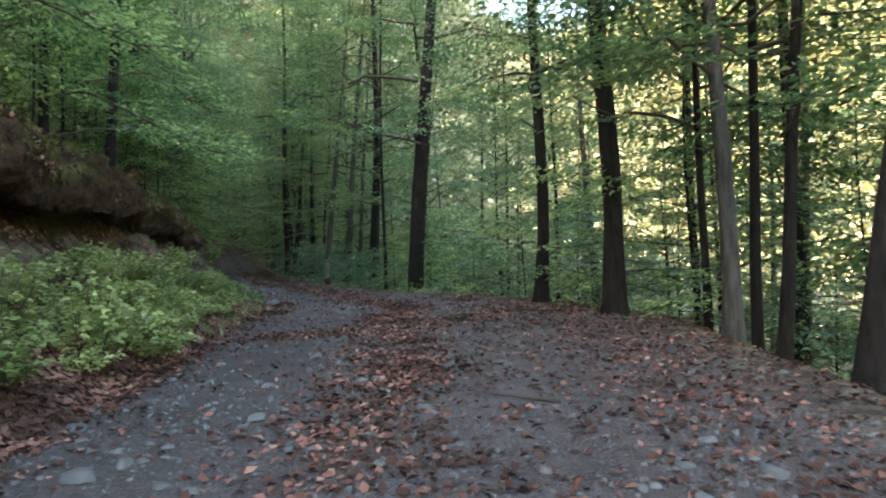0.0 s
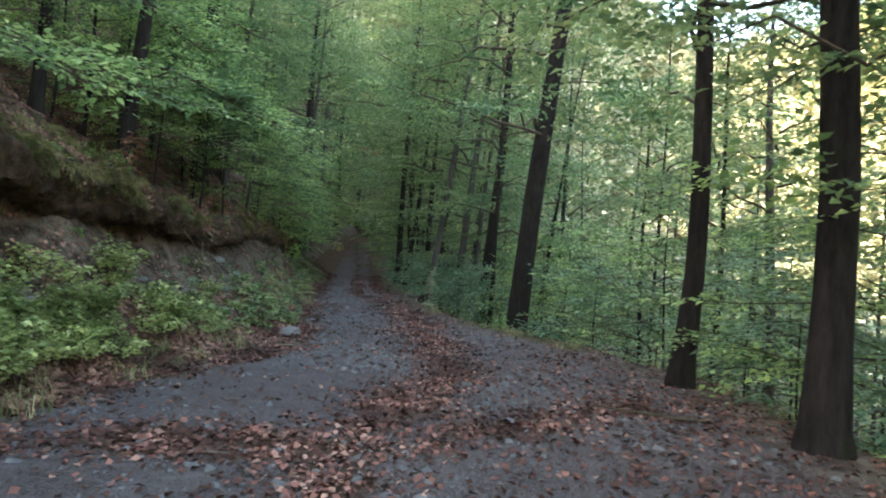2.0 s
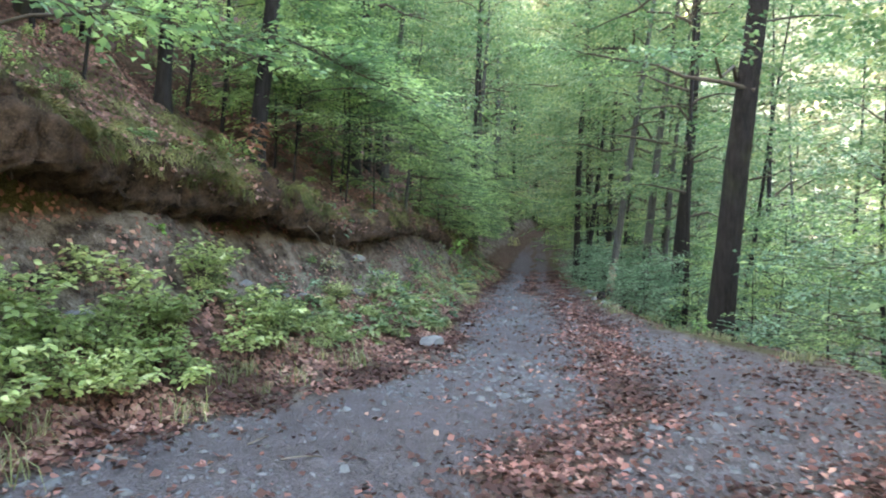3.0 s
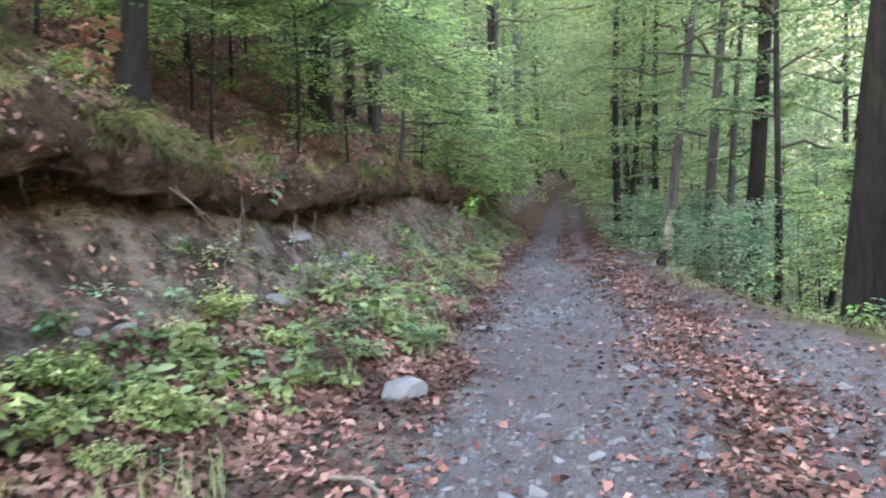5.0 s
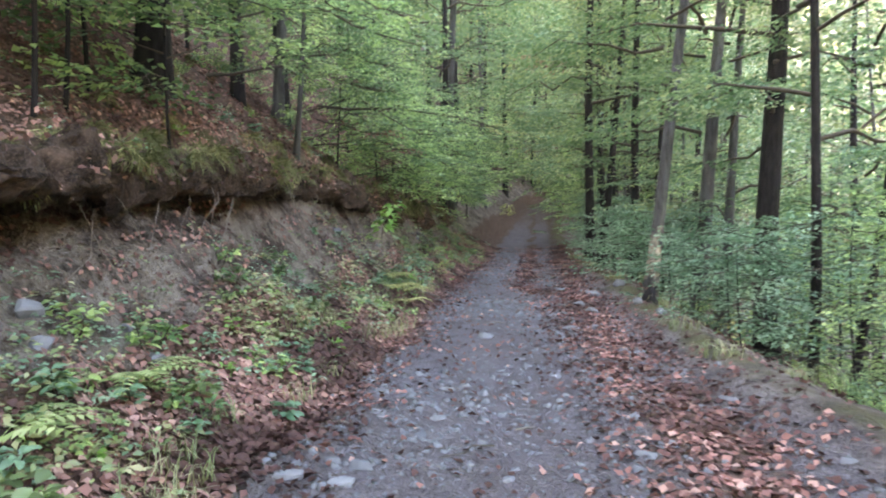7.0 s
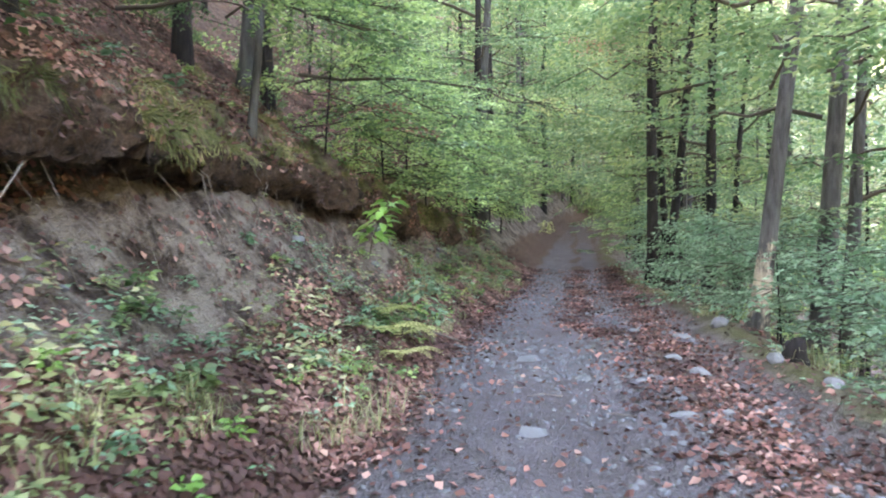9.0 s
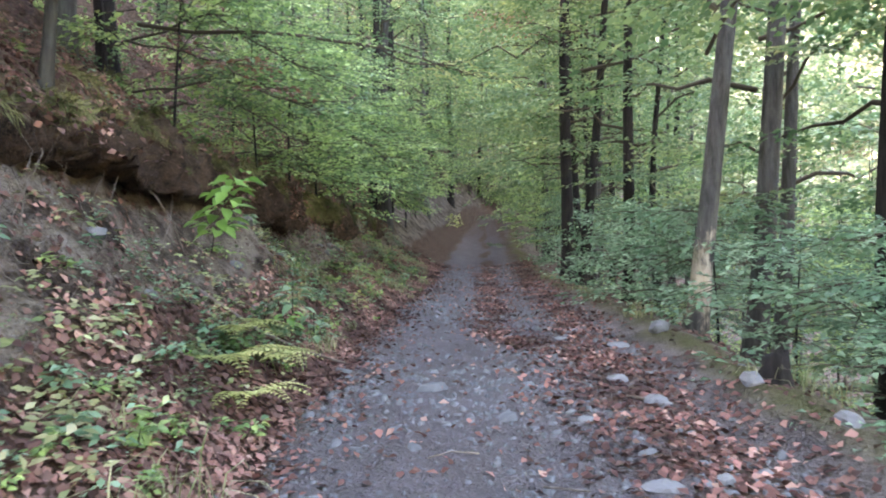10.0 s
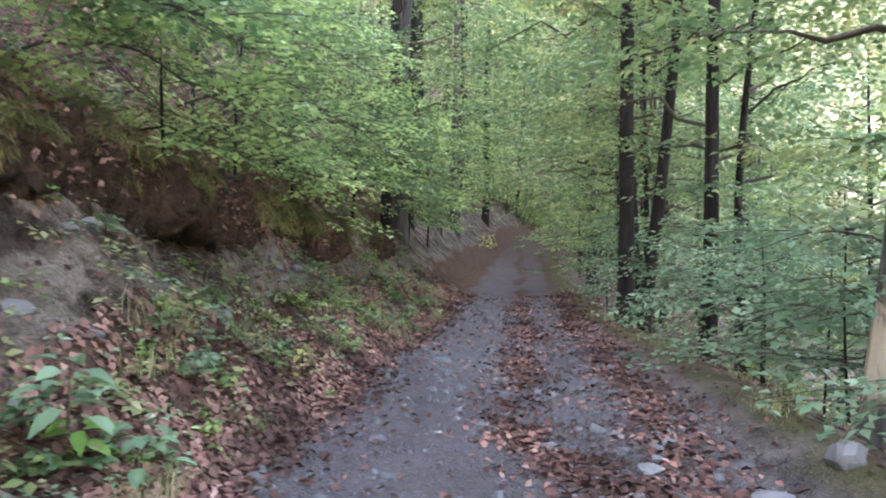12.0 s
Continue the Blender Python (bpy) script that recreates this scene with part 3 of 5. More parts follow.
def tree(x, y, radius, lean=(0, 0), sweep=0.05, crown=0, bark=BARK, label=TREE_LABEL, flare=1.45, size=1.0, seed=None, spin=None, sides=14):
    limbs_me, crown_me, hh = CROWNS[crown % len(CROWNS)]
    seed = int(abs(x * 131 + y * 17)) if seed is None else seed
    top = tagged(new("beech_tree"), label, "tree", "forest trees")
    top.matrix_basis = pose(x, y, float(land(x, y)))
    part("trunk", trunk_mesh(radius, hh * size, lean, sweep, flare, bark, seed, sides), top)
    m = Matrix(((size, 0, lean[0] * size, 0), (0, size, lean[1] * size, 0), (0, 0, size, 0), (0, 0, 0, 1)))
    m = m @ pose(0, 0, 0, 0, 0, seed * 57 % 360 if spin is None else spin)
    part("branchwork", limbs_me, top, m=m)
    part("crown", crown_me, top, m=m)
    return top


# trees beside the track, one by one
tree(4.08, -0.92, 0.19, (-0.015, 0.02), 0.10, 1, label="stout dark beech with a bent trunk at the slope edge")
tree(4.02, 10.9, 0.285, (0.07, -0.06), 0.04, 3, flare=1.4, label="stout dark leaning beech flecked with pale lichen")
tree(4.25, 2.2, 0.145, (0.03, 0.02), 0.12, 0, label="thin crooked dark beech just below the track edge")
tree(3.84, -4.1, 0.125, (0.0, 0.03), 0.06, 2, BARK_GREY, label="grey beech trunk with a sunlit patch at the track edge")
tree(4.35, -4.0, 0.08, (0.02, 0.0), 0.06, 0, label="thin dark beech stem growing beside a grey trunk")
tree(4.30, -4.45, 0.095, (0.11, -0.02), 0.08, 2, label="thin dark beech stem leaning away from its neighbours")
tree(2.35, -7.3, 0.10, (0.20, -0.04), 0.08, 1, label="thin leaning beech stem below the edge of the clearing")
tree(5.2, -2.0, 0.075, (0.02, 0.0), 0.10, 2, label="very thin dark beech pole on the slope")
tree(2.88, 20.8, 0.14, (0.115, 0.0), 0.0, 0, BARK_SUN_PATCH, label="slender beech with a sunlit patch coloured into its lower trunk")
tree(5.0, 19.8, 0.24, (0.03, 0.02), 0.10, 1, label="dark forked beech standing below the verge")
tree(6.9, 20.8, 0.10, (0.14, 0.0), 0.08, 2, label="thin dark beech leaning over the drop")
tree(2.2, 28.9, 0.16, (0.01, 0.0), 0.07, 3, label="dark mossy beech, one of a pair at the track edge")
tree(2.55, 29.1, 0.14, (0.10, 0.02), 0.06, 2, label="dark leaning beech, one of a pair at the track edge")
tree(3.5, 28.0, 0.15, (0.02, 0.0), 0.05, 0, BARK, label="dark beech trunk beside the track")
tree(4.05, 22.0, 0.17, (0.09, 0.0), 0.05, 1, BARK_GREY, label="grey smooth beech trunk on the slope")
tree(4.9, 23.2, 0.14, (0.08, 0.02), 0.05, 2, BARK_GREY, label="grey beech trunk farther down the slope")
tree(4.6, 29.4, 0.10, (0.02, 0.02), 0.22, 0, label="crooked thin beech with bare forking limbs")
tree(-3.2, 32.5, 0.14, (0.02, 0.0), 0.06, 1, label="dark beech on top of the bank")
tree(-4.9, 8.0, 0.15, (0.03, 0.05), 0.06, 3, label="dark beech on the mossy bank behind rusty leaves")
tree(-6.2, 7.0, 0.12, (0.0, 0.0), 0.06, 0, label="dark beech stem higher on the bank")
tree(-7.4, 5.2, 0.16, (0.05, 0.0), 0.10, 2, label="dark crooked beech higher on the bank")
tree(-4.7, 14.0, 0.22, (0.02, 0.0), 0.05, 1, label="thick dark beech rooted on the bank top")
tree(-4.9, 19.2, 0.11, (0.06, 0.0), 0.05, 2, BARK_GREY, label="pale grey beech stem on the bank")
tree(-3.75, 17.0, 0.05, (0.06, 0.04), 0.04, 2, BARK_GREY, size=0.45, label="slim pale sapling stem on the bank top")

# the rest of the wood
def free_of_track(x, y, left=2.2, right=1.2):
    return x < np.interp(y, LEFT_Y, LEFT_X) - left or x > np.interp(y, RIGHT_Y, RIGHT_X) + right


def scatter(count, x0, x1, y0, y1, gap, taken, g, left=2.6, right=1.6):
    out = []
    for _ in range(count * 30):
        if len(out) >= count:
            break
        x, y = g.uniform(x0, x1), g.uniform(y0, y1)
        if free_of_track(x, y, left, right) and all((x - a) ** 2 + (y - b) ** 2 > gap * gap for a, b in taken):
            taken.append((x, y))
            out.append((x, y))
    return out


taken = [(4, -1), (4, 11), (4.2, 2.2), (3.9, -4.1), (2.4, -7.3), (2.9, 20.8), (5, 19.8), (2.3, 29), (-4.9, 8), (-4.7, 14), (-3.2, 32.5)]
FAR_TRUNKS = []
for k in range(8):
    r = 0.08 + 0.018 * k
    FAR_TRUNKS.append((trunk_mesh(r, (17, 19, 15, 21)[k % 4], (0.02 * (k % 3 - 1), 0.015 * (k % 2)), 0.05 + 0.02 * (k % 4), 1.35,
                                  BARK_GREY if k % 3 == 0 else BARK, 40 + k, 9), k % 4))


def forest_tree(x, y, k, spin, size=1.0):
    trunk_me, c = FAR_TRUNKS[k % 8]
    near = -4 < y < 34 and -9 < x < 10
    limbs_me, crown_me, _ = (CROWNS if near else CROWNS_FAR)[c]
    top = tagged(new("beech_tree"), "slim beech of the surrounding wood with thinning green leaves", "tree", "forest trees")
    top.matrix_basis = pose(x, y, float(land(x, y)), 0, 0, spin) @ Matrix.Scale(size, 4)
    part("trunk", trunk_me, top)
    part("branchwork", limbs_me, top)
    part("crown", crown_me, top)


# the scatter behind y -15 is never in view, added to cast shade
spots = (scatter(44, 3.5, 28, -16, 46, 2.3, taken, rng) + scatter(15, -17, -5, -14, 48, 3.2, taken, rng)
         + scatter(22, -16, 22, 46, 92, 3.2, taken, rng) + scatter(10, -22, 14, -34, -15, 4.0, taken, rng)
         + scatter(14, 3.5, 20, 36, 76, 2.4, taken, rng) + [(-5.5, 101), (-2.5, 104), (0.8, 103), (3.6, 100), (6.8, 103), (-0.8, 108), (2.4, 109)])
edge_row = [(at_edge, yy) for i, yy in enumerate(range(33, 97, 4)) for at_edge in (float(np.interp(yy, LEFT_Y, LEFT_X)) - 1.6 - 0.5 * (i % 3), float(np.interp(yy, RIGHT_Y, RIGHT_X)) + 1.2 + 0.45 * (i % 3))]
left_fill = scatter(9, -14, -5.5, 14, 62, 2.6, taken, rng) + scatter(16, -9, 13, 44, 84, 1.8, taken, rng) + scatter(8, 5, 16, -8, 16, 1.8, taken, rng)
for k, (x, y) in enumerate(spots + edge_row + left_fill):
    forest_tree(x, y, int(rng.integers(8)), float(rng.uniform(0, 360)), float(rng.uniform(0.8, 1.1)))


# young beeches with flat layered sprays, overhanging the track
def young_beech_meshes(seed, height, reach, n_limbs, leaf, per_limb, low=0.25):
    g = np.random.default_rng(seed)
    zs = np.linspace(-0.3, height, 9)
    px, py = 0.05 * np.sin(zs * 1.3 + seed), 0.05 * np.cos(zs * 1.1 + seed)
    tv, tf = tube(np.column_stack([px, py, zs]), np.linspace(0.010 + 0.0048 * height, 0.005, 9), 7, 0.05, seed)
    limbs, wood = [], []
    az = g.uniform(0, 6.28)
    for i in range(n_limbs):
        f = (i + g.uniform(0, 0.8)) / n_limbs
        z = height * (low + (0.97 - low) * f)
        az += 2.4 + g.uniform(-0.4, 0.4)
        ln = reach * (1 - 0.65 * f) * g.uniform(0.6, 1.1)
        t = np.linspace(0, 1, 5)[:, None]
        way = np.array([math.cos(az), math.sin(az), 0])
        pts = np.array([0.05 * math.sin(z * 1.3 + seed), 0.05 * math.cos(z * 1.1 + seed), z]) + way * ln * t + np.array([0, 0, 1]) * ln * (g.uniform(0.05, 0.65) * t - 0.32 * t ** 2)
        pts[1:-1] += g.normal(0, 0.04 * ln, (3, 3))
        limbs.append((pts, az))
        wood.append(tube(pts, np.linspace(0.005 + 0.004 * ln, 0.003, 5), 4))
    (lv, lf), tw = foliage(limbs, g, 0.75, leaf, per_limb, 0.3, 1.15, 0 if height > 5 else 1, 0.7)
    wv, wf = join(wood + tw)
    return (mesh_np("trunk", tv, tf, BARK), mesh_np("branchwork", wv, wf, TWIG), mesh_np("foliage", lv, lf, LEAF_LOW, False),
            mesh_np("foliage", lv, lf, LEAF_BLUE, False))


YOUNG = [young_beech_meshes(300, 3.2, 1.8, 14, 0.115, 7), young_beech_meshes(301, 4.4, 2.3, 19, 0.09, 7),
         young_beech_meshes(302, 2.0, 1.3, 11, 0.11, 6), young_beech_meshes(303, 6.0, 2.7, 23, 0.11, 7, 0.1),
         young_beech_meshes(304, 6.0, 2.8, 21, 0.18, 5, 0.1)]


def young_beech(x, y, k, spin, size=1.0, dull=False, lean=0.0, label="young beech with layered flat sprays of green leaves"):
    tr, br, fo, fo2 = YOUNG[k]
    top = tagged(new("young_beech"), label, "sapling", "young beeches")
    top.matrix_basis = pose(x, y, float(land(x, y)) - 0.03, 0, lean, spin) @ Matrix.Scale(size, 4)
    part("trunk", tr, top)
    part("branchwork", br, top)
    part("foliage", fo2 if dull else fo, top)
    return top


for x, y, k, s in [(-3.9, 10.6, 1, 1.0), (-3.7, 12.6, 0, 1.0), (-4.6, 9.4, 1, 0.9), (-4.3, 11.6, 1, 1.0), (-4.9, 12.9, 1, 1.1), (-5.4, 10.2, 3, 0.9), (-6.0, 13.4, 3, 0.9), (-6.3, 15.4, 3, 0.9), (-6.8, 17.6, 3, 1.0), (-3.7, 19.6, 0, 0.9), (-3.3, 21.4, 0, 1.0), (-3.2, 23.0, 1, 0.9),
                   (-3.4, 25.6, 0, 1.1), (-3.1, 28.4, 1, 1.0), (-2.9, 31.2, 0, 1.1), (-2.8, 34.0, 1, 1.0), (-2.7, 37.0, 3, 0.9), (-2.6, 40.5, 1, 1.0),
                   (-2.6, 44.5, 4, 1.0), (-2.7, 50, 4, 1.0), (-2.4, 56, 4, 1.1), (-0.6, 66, 4, 1.0), (1.2, 72, 4, 1.1), (3.0, 77, 4, 1.2), (-2.2, 71, 4, 1.3), (0.6, 80, 4, 1.4), (-5.4, 11.5, 3, 1.0), (-5.6, 15.5, 3, 1.0), (-5.4, 21.0, 3, 1.0),
                   (-5.2, 26.0, 3, 1.0), (-5.8, 32.0, 3, 1.1), (-6.5, 8.5, 3, 1.0), (-7.0, 2.0, 3, 1.0), (-6.0, 4.6, 1, 1.0), (-8.5, -1.5, 3, 1.1), (-2.7, 62, 3, 1.2)]:
    young_beech(x, y, k, float(rng.uniform(0, 360)), s)
for x, y, k, s in [(3.7, 17.6, 2, 1.1), (4.6, 18.6, 0, 0.9), (3.5, 22.6, 2, 1.2), (3.6, 19.3, 2, 1.0), (3.3, 24.6, 0, 0.8), (3.2, 27.0, 2, 1.2), (3.0, 30.5, 0, 0.9), (4.5, 25.5, 0, 1.0),
                   (3.1, 33.5, 0, 1.0), (2.9, 37.0, 1, 0.9), (2.8, 41.0, 1, 1.0), (2.8, 45.5, 4, 0.9), (3.3, 51.0, 4, 1.0), (4.2, 58.0, 4, 1.1), (3.4, 21.6, 2, 1.2), (3.7, 25.6, 2, 1.3), (3.3, 15.6, 2, 0.8), (5.9, -4.9, 2, 0.8), (6.1, -3.0, 2, 0.9), (5.5, -0.8, 2, 0.9), (3.5, -7.8, 2, 0.7), (5.6, 1.6, 2, 1.0), (4.6, 15.0, 0, 1.0), (5.2, 12.6, 1, 0.9),
                   (5.6, 9.2, 0, 1.1), (6.0, 6.5, 1, 1.0), (6.2, 3.8, 0, 1.0), (6.4, 0.6, 1, 1.0), (7.4, -2.6, 0, 1.0), (7.0, -6.0, 0, 0.9), (6.5, 14.5, 3, 1.0),
                   (6.8, 17.5, 1, 1.1), (7.4, 22.5, 3, 1.0), (8.0, 11.0, 3, 1.0), (8.4, 6.0, 3, 1.0), (8.2, 1.0, 3, 1.0), (7.2, -4.0, 3, 1.0), (6.2, 28.0, 3, 1.0), (9.5, 28.0, 3, 1.1), (5.2, 34.0, 3, 1.0)]:
    young_beech(x, y, k, float(rng.uniform(0, 360)), s, dull=(k in (0, 2)), label="young beech on the slope with dull blue-green flat sprays")


shade = []
for x, y in scatter(26, 6, 26, -10, 50, 2.6, shade, rng) + scatter(16, -16, -6, 0, 60, 2.6, shade, rng) + scatter(14, -9, 12, 50, 98, 2.4, shade, rng, 1.0, 1.0) + scatter(9, -11, -6.0, -6, 14, 2.2, shade, rng) + [(-3.0, 99), (0.0, 100), (2.6, 101), (-1.4, 102), (1.3, 104)]:
    young_beech(x, y, 3 if abs(x) < 11 and -6 < y < 32 else 4, float(rng.uniform(0, 360)), float(rng.uniform(1.0, 1.5)), label="tall young beech deep in the wood with layered leaves")

# ---------------------------------------------------------------- low growth
def bush_mesh(seed, radius, height, count, leaf, mat):
    g = np.random.default_rng(seed)
    stems, c, d = [], [], []
    for i in range(int(count / 26)):
        a, q = g.uniform(0, 6.28), math.sqrt(g.uniform(0, 1))
        top = np.array([math.cos(a) * q * radius, math.sin(a) * q * radius, height * (1 - 0.45 * q * q) * g.uniform(0.7, 1.1)])
        foot = np.array([top[0] * 0.45, top[1] * 0.45, -0.05])
        bend = (foot + top) / 2 + np.array([0, 0, 0.15 * height])
        t = np.linspace(0, 1, 5)[:, None]
        line = (1 - t) ** 2 * foot + 2 * t * (1 - t) * bend + t * t * top
        stems.append(tube(line, np.linspace(0.006, 0.002, 5), 3))
        for j in range(26):
            f = g.uniform(0.3, 1.0)
            o = np.array([np.interp(f, t[:, 0], line[:, q2]) for q2 in range(3)])
            b = g.uniform(0, 6.28)
            w = np.array([math.cos(b), math.sin(b), g.uniform(-0.3, 0.5)])
            c.append(o + w * leaf * g.uniform(0.5, 1.4))
            d.append(w)
    c, d = np.array(c), np.array(d)
    nr = np.column_stack([g.normal(0, 0.4, (len(c), 2)), np.ones(len(c))])
    lv, lf = leaf_blades(c, d, nr, leaf * g.uniform(0.7, 1.3, len(c)), leaf * 0.62)
    sv, sf = join(stems)
    return mesh_np("stemwork", sv, sf, TWIG), mesh_np("foliage", lv, lf, mat, False)


BUSH = [bush_mesh(400, 0.75, 0.85, 560, 0.105, LEAF_BUSH), bush_mesh(401, 0.6, 0.6, 420, 0.095, LEAF_BUSH), bush_mesh(402, 0.55, 0.5, 420, 0.055, LEAF_LOW)]
SEEDLING = [bush_mesh(410, 0.14, 0.24, 30, 0.085, LEAF_HERB), bush_mesh(411, 0.12, 0.2, 30, 0.07, LEAF_BLUE), bush_mesh(412, 0.18, 0.16, 52, 0.06, LEAF_LOW),
            bush_mesh(413, 0.10, 0.15, 27, 0.06, LEAF_BRIGHT)]


def leafy(name, meshes, x, y, spin, size, label, category, group, dz=0.0):
    top = tagged(new(name), label, category, group)
    top.matrix_basis = pose(x, y, float(land(x, y)) + dz, 0, 0, spin) @ Matrix.Scale(size, 4)
    part("stemwork", meshes[0], top)
    part("foliage", meshes[1], top)
    return top


def at_bank(y, d):
    return float(np.interp(y, LEFT_Y, LEFT_X)) - d


for k in range(50):
    y = float(rng.uniform(-6.5, 2.9))
    leafy("bramble_bush", BUSH[int(rng.integers(2))], at_bank(y, float(rng.uniform(0.2, 1.5))), y, float(rng.uniform(0, 360)), float(rng.uniform(0.42, 0.88)),
          "low pale green bramble bush at the foot of the bank", "bush", "bushes along the bank")
for k in range(13):
    y = float(rng.uniform(2.4, 6.4))
    leafy("bramble_shoot", BUSH[k % 2], at_bank(y, float(rng.uniform(0.1, 1.2))), y, float(rng.uniform(0, 360)), float(rng.uniform(0.22, 0.40)),
          "small pale green bramble shoot among fallen leaves", "bush", "bushes along the bank")
for k in range(16):
    y = float(rng.uniform(3, 24))
    leafy("low_shrub", BUSH[2], float(np.interp(y, RIGHT_Y, RIGHT_X)) + float(rng.uniform(0.5, 1.6)), y, float(rng.uniform(0, 360)), float(rng.uniform(0.6, 1.1)),
          "small green shrub just below the track edge", "shrub", "shrubs on the slope")
for k in range(60):
    y = float(rng.uniform(2.2, 8.0))
    leafy("nettle_clump", SEEDLING[0], at_bank(y, float(rng.uniform(0.0, 1.1))), y, float(rng.uniform(0, 360)), float(rng.uniform(0.8, 1.3)),
          "low clump of pale green nettles among fallen leaves", "nettles", "nettles at the bank foot")
for k in range(44):
    y = float(rng.uniform(-4, 28))
    leafy("hill_shrub", BUSH[2], at_bank(y, float(rng.uniform(2.7, 8.0))), y, float(rng.uniform(0, 360)), float(rng.uniform(0.5, 1.0)),
          "small green shrub on the leafy hillside", "shrub", "shrubs on the hillside")
for x, y in [(-0.9, 66.0), (0.2, 67.6), (1.1, 69.2), (1.8, 71.0), (-2.0, 67.2), (2.6, 73.0), (3.4, 75.2), (-0.4, 70.0), (1.0, 73.0), (4.3, 77.5)]:
    leafy("thicket_shrub", BUSH[2], x, y, float(rng.uniform(0, 360)), float(rng.uniform(2.6, 3.6)), "dense green shrub where the track turns away", "shrub", "thicket at the turn")
KINDS = [("seedling with broad pale green leaves", "seedling"), ("seedling with dull green leaves", "seedling"), ("low green ground plant among fallen leaves", "herb"), ("tiny bright green seedling", "seedling")]
for k in range(300):
    y = float(rng.uniform(2.5, 30))
    q = int(rng.choice([0, 1, 1, 2, 2, 2, 3]))
    leafy("ground_plant", SEEDLING[q], at_bank(y, float(rng.triangular(0.0, 0.5, 1.7)) if k % 4 else float(rng.uniform(2.1, 4.2))), y, float(rng.uniform(0, 360)), float(rng.uniform(0.6, 1.3)),
          KINDS[q][0], KINDS[q][1], "plants on the bank")


def grass_mesh(seed, count, length, spread, mat=GRASS):
    g = np.random.default_rng(seed)
    vs, fs = [], []
    for i in range(count):
        a, r0 = g.uniform(0, 6.28), spread * math.sqrt(g.uniform(0, 1))
        o = np.array([math.cos(a) * r0, math.sin(a) * r0, -0.02])
        b = g.uniform(0, 6.28)
        w = np.array([math.cos(b), math.sin(b), 0])
        side = np.array([-w[1], w[0], 0]) * 0.0035
        ln, out = length * g.uniform(0.5, 1.2), g.uniform(0.35, 1.25)
        p = [o, o + w * ln * 0.2 * out + [0, 0, ln * 0.5], o + w * ln * 0.7 * out + [0, 0, ln * (0.85 - 0.3 * out)], o + w * ln * out + [0, 0, ln * (0.9 - 0.6 * out)]]
        base = sum(len(v) for v in vs)
        vs.append(np.array([p[0] - side, p[0] + side, p[1] - side, p[1] + side, p[2] - side * 0.8, p[2] + side * 0.8, p[3] - side * 0.1, p[3] + side * 0.1]))
        fs.append(np.array([[0, 1, 3, 2], [2, 3, 5, 4], [4, 5, 7, 6]]) + base)
    return mesh_np("grass_tuft", np.vstack(vs), np.vstack(fs), mat, False)


TUFTS = [grass_mesh(500, 44, 0.26, 0.2), grass_mesh(501, 36, 0.2, 0.2), grass_mesh(502, 50, 0.32, 0.24)]
for k in range(90):
    y = float(rng.uniform(-1, 30))
    if k % 3:
        x = at_bank(y, float(rng.uniform(-0.1, 0.9)))
    else:
        x = float(np.interp(y, RIGHT_Y, RIGHT_X)) + float(rng.uniform(-0.45, 0.25))
    ob = tagged(new("grass_tuft", TUFTS[k % 3]), "dry yellow-green tuft of grass", "grass", "grass tufts")
    ob.matrix_basis = pose(x, y, float(land(x, y)), 0, 0, float(rng.uniform(0, 360))) @ Matrix.Scale(float(rng.uniform(0.6, 1.2)), 4)


# ---------------------------------------------------------------- fallen leaves, gravel, stones
def litter_mesh(name, g, x, y, leaf, lift=0.012):
    z = land(x, y) + lift * g.uniform(0.3, 2.0, len(x))
    eps = 0.05
    nx = -(land(x + eps, y) - land(x - eps, y)) / (2 * eps)
    ny = -(land(x, y + eps) - land(x, y - eps)) / (2 * eps)
    nr = np.column_stack([nx, ny, np.ones(len(x))]) + g.normal(0, 0.38, (len(x), 3)) * [1, 1, 0.2]
    a = g.uniform(0, 6.28, len(x))
    d = np.column_stack([np.cos(a), np.sin(a), np.zeros(len(x))])
    d[:, 2] = -(d[:, 0] * nr[:, 0] + d[:, 1] * nr[:, 1]) / np.maximum(nr[:, 2], 0.3)
    size = leaf * g.uniform(0.6, 1.25, len(x))
    v, f = leaf_quads(np.column_stack([x, y, z]), d, nr, size, size * 0.72, 0.2)
    return mesh_np(name, v, f, LITTER, False)


def lip_leaves():
    """Dead leaves caught on the face and the top of the turf mat."""
    g = np.random.default_rng(66)
    n = 15000
    y = g.uniform(-8, 33, n)
    d = g.triangular(1.5, 1.75, 3.0, n)
    low = np.interp(y, ROAD_Y, ROAD_Z) + np.interp(y, LIP_Y, LIP_LOW)
    face = g.uniform(0.25, 1.0, n) * np.interp(y, LIP_Y, LIP_DEEP)
    z = np.where(d < 1.9, low + face, lip_top(y, d)) + g.normal(0.03, 0.03, n)
    d = np.where(d < 1.9, 1.44 + 0.28 * (face / np.interp(y, LIP_Y, LIP_DEEP)) ** 2 + g.normal(0, 0.05, n), d)
    x = np.interp(y, LEFT_Y, LEFT_X) - d
    keep = g.uniform(0, 1, n) < np.clip(0.45 + 0.6 * wave(x * 0, y, 2.3, 0.9), 0.1, 1)
    x, y, z = x[keep], y[keep], z[keep]
    nr = g.normal(0, 0.5, (len(x), 3)) + [0.5, 0, 0.8]
    v, f = leaf_quads(np.column_stack([x, y, z]), g.normal(0, 1, (len(x), 3)) * [0.7, 1, 0.5], nr, 0.075 * g.uniform(0.6, 1.2, len(x)), 0.05, 0.2)
    return tagged(new("lip_leaves", mesh_np("lip_leaves", v, f, LITTER, False)), "dry brown leaves caught along the edge of the bank", "fallen leaves", kind="stuff")


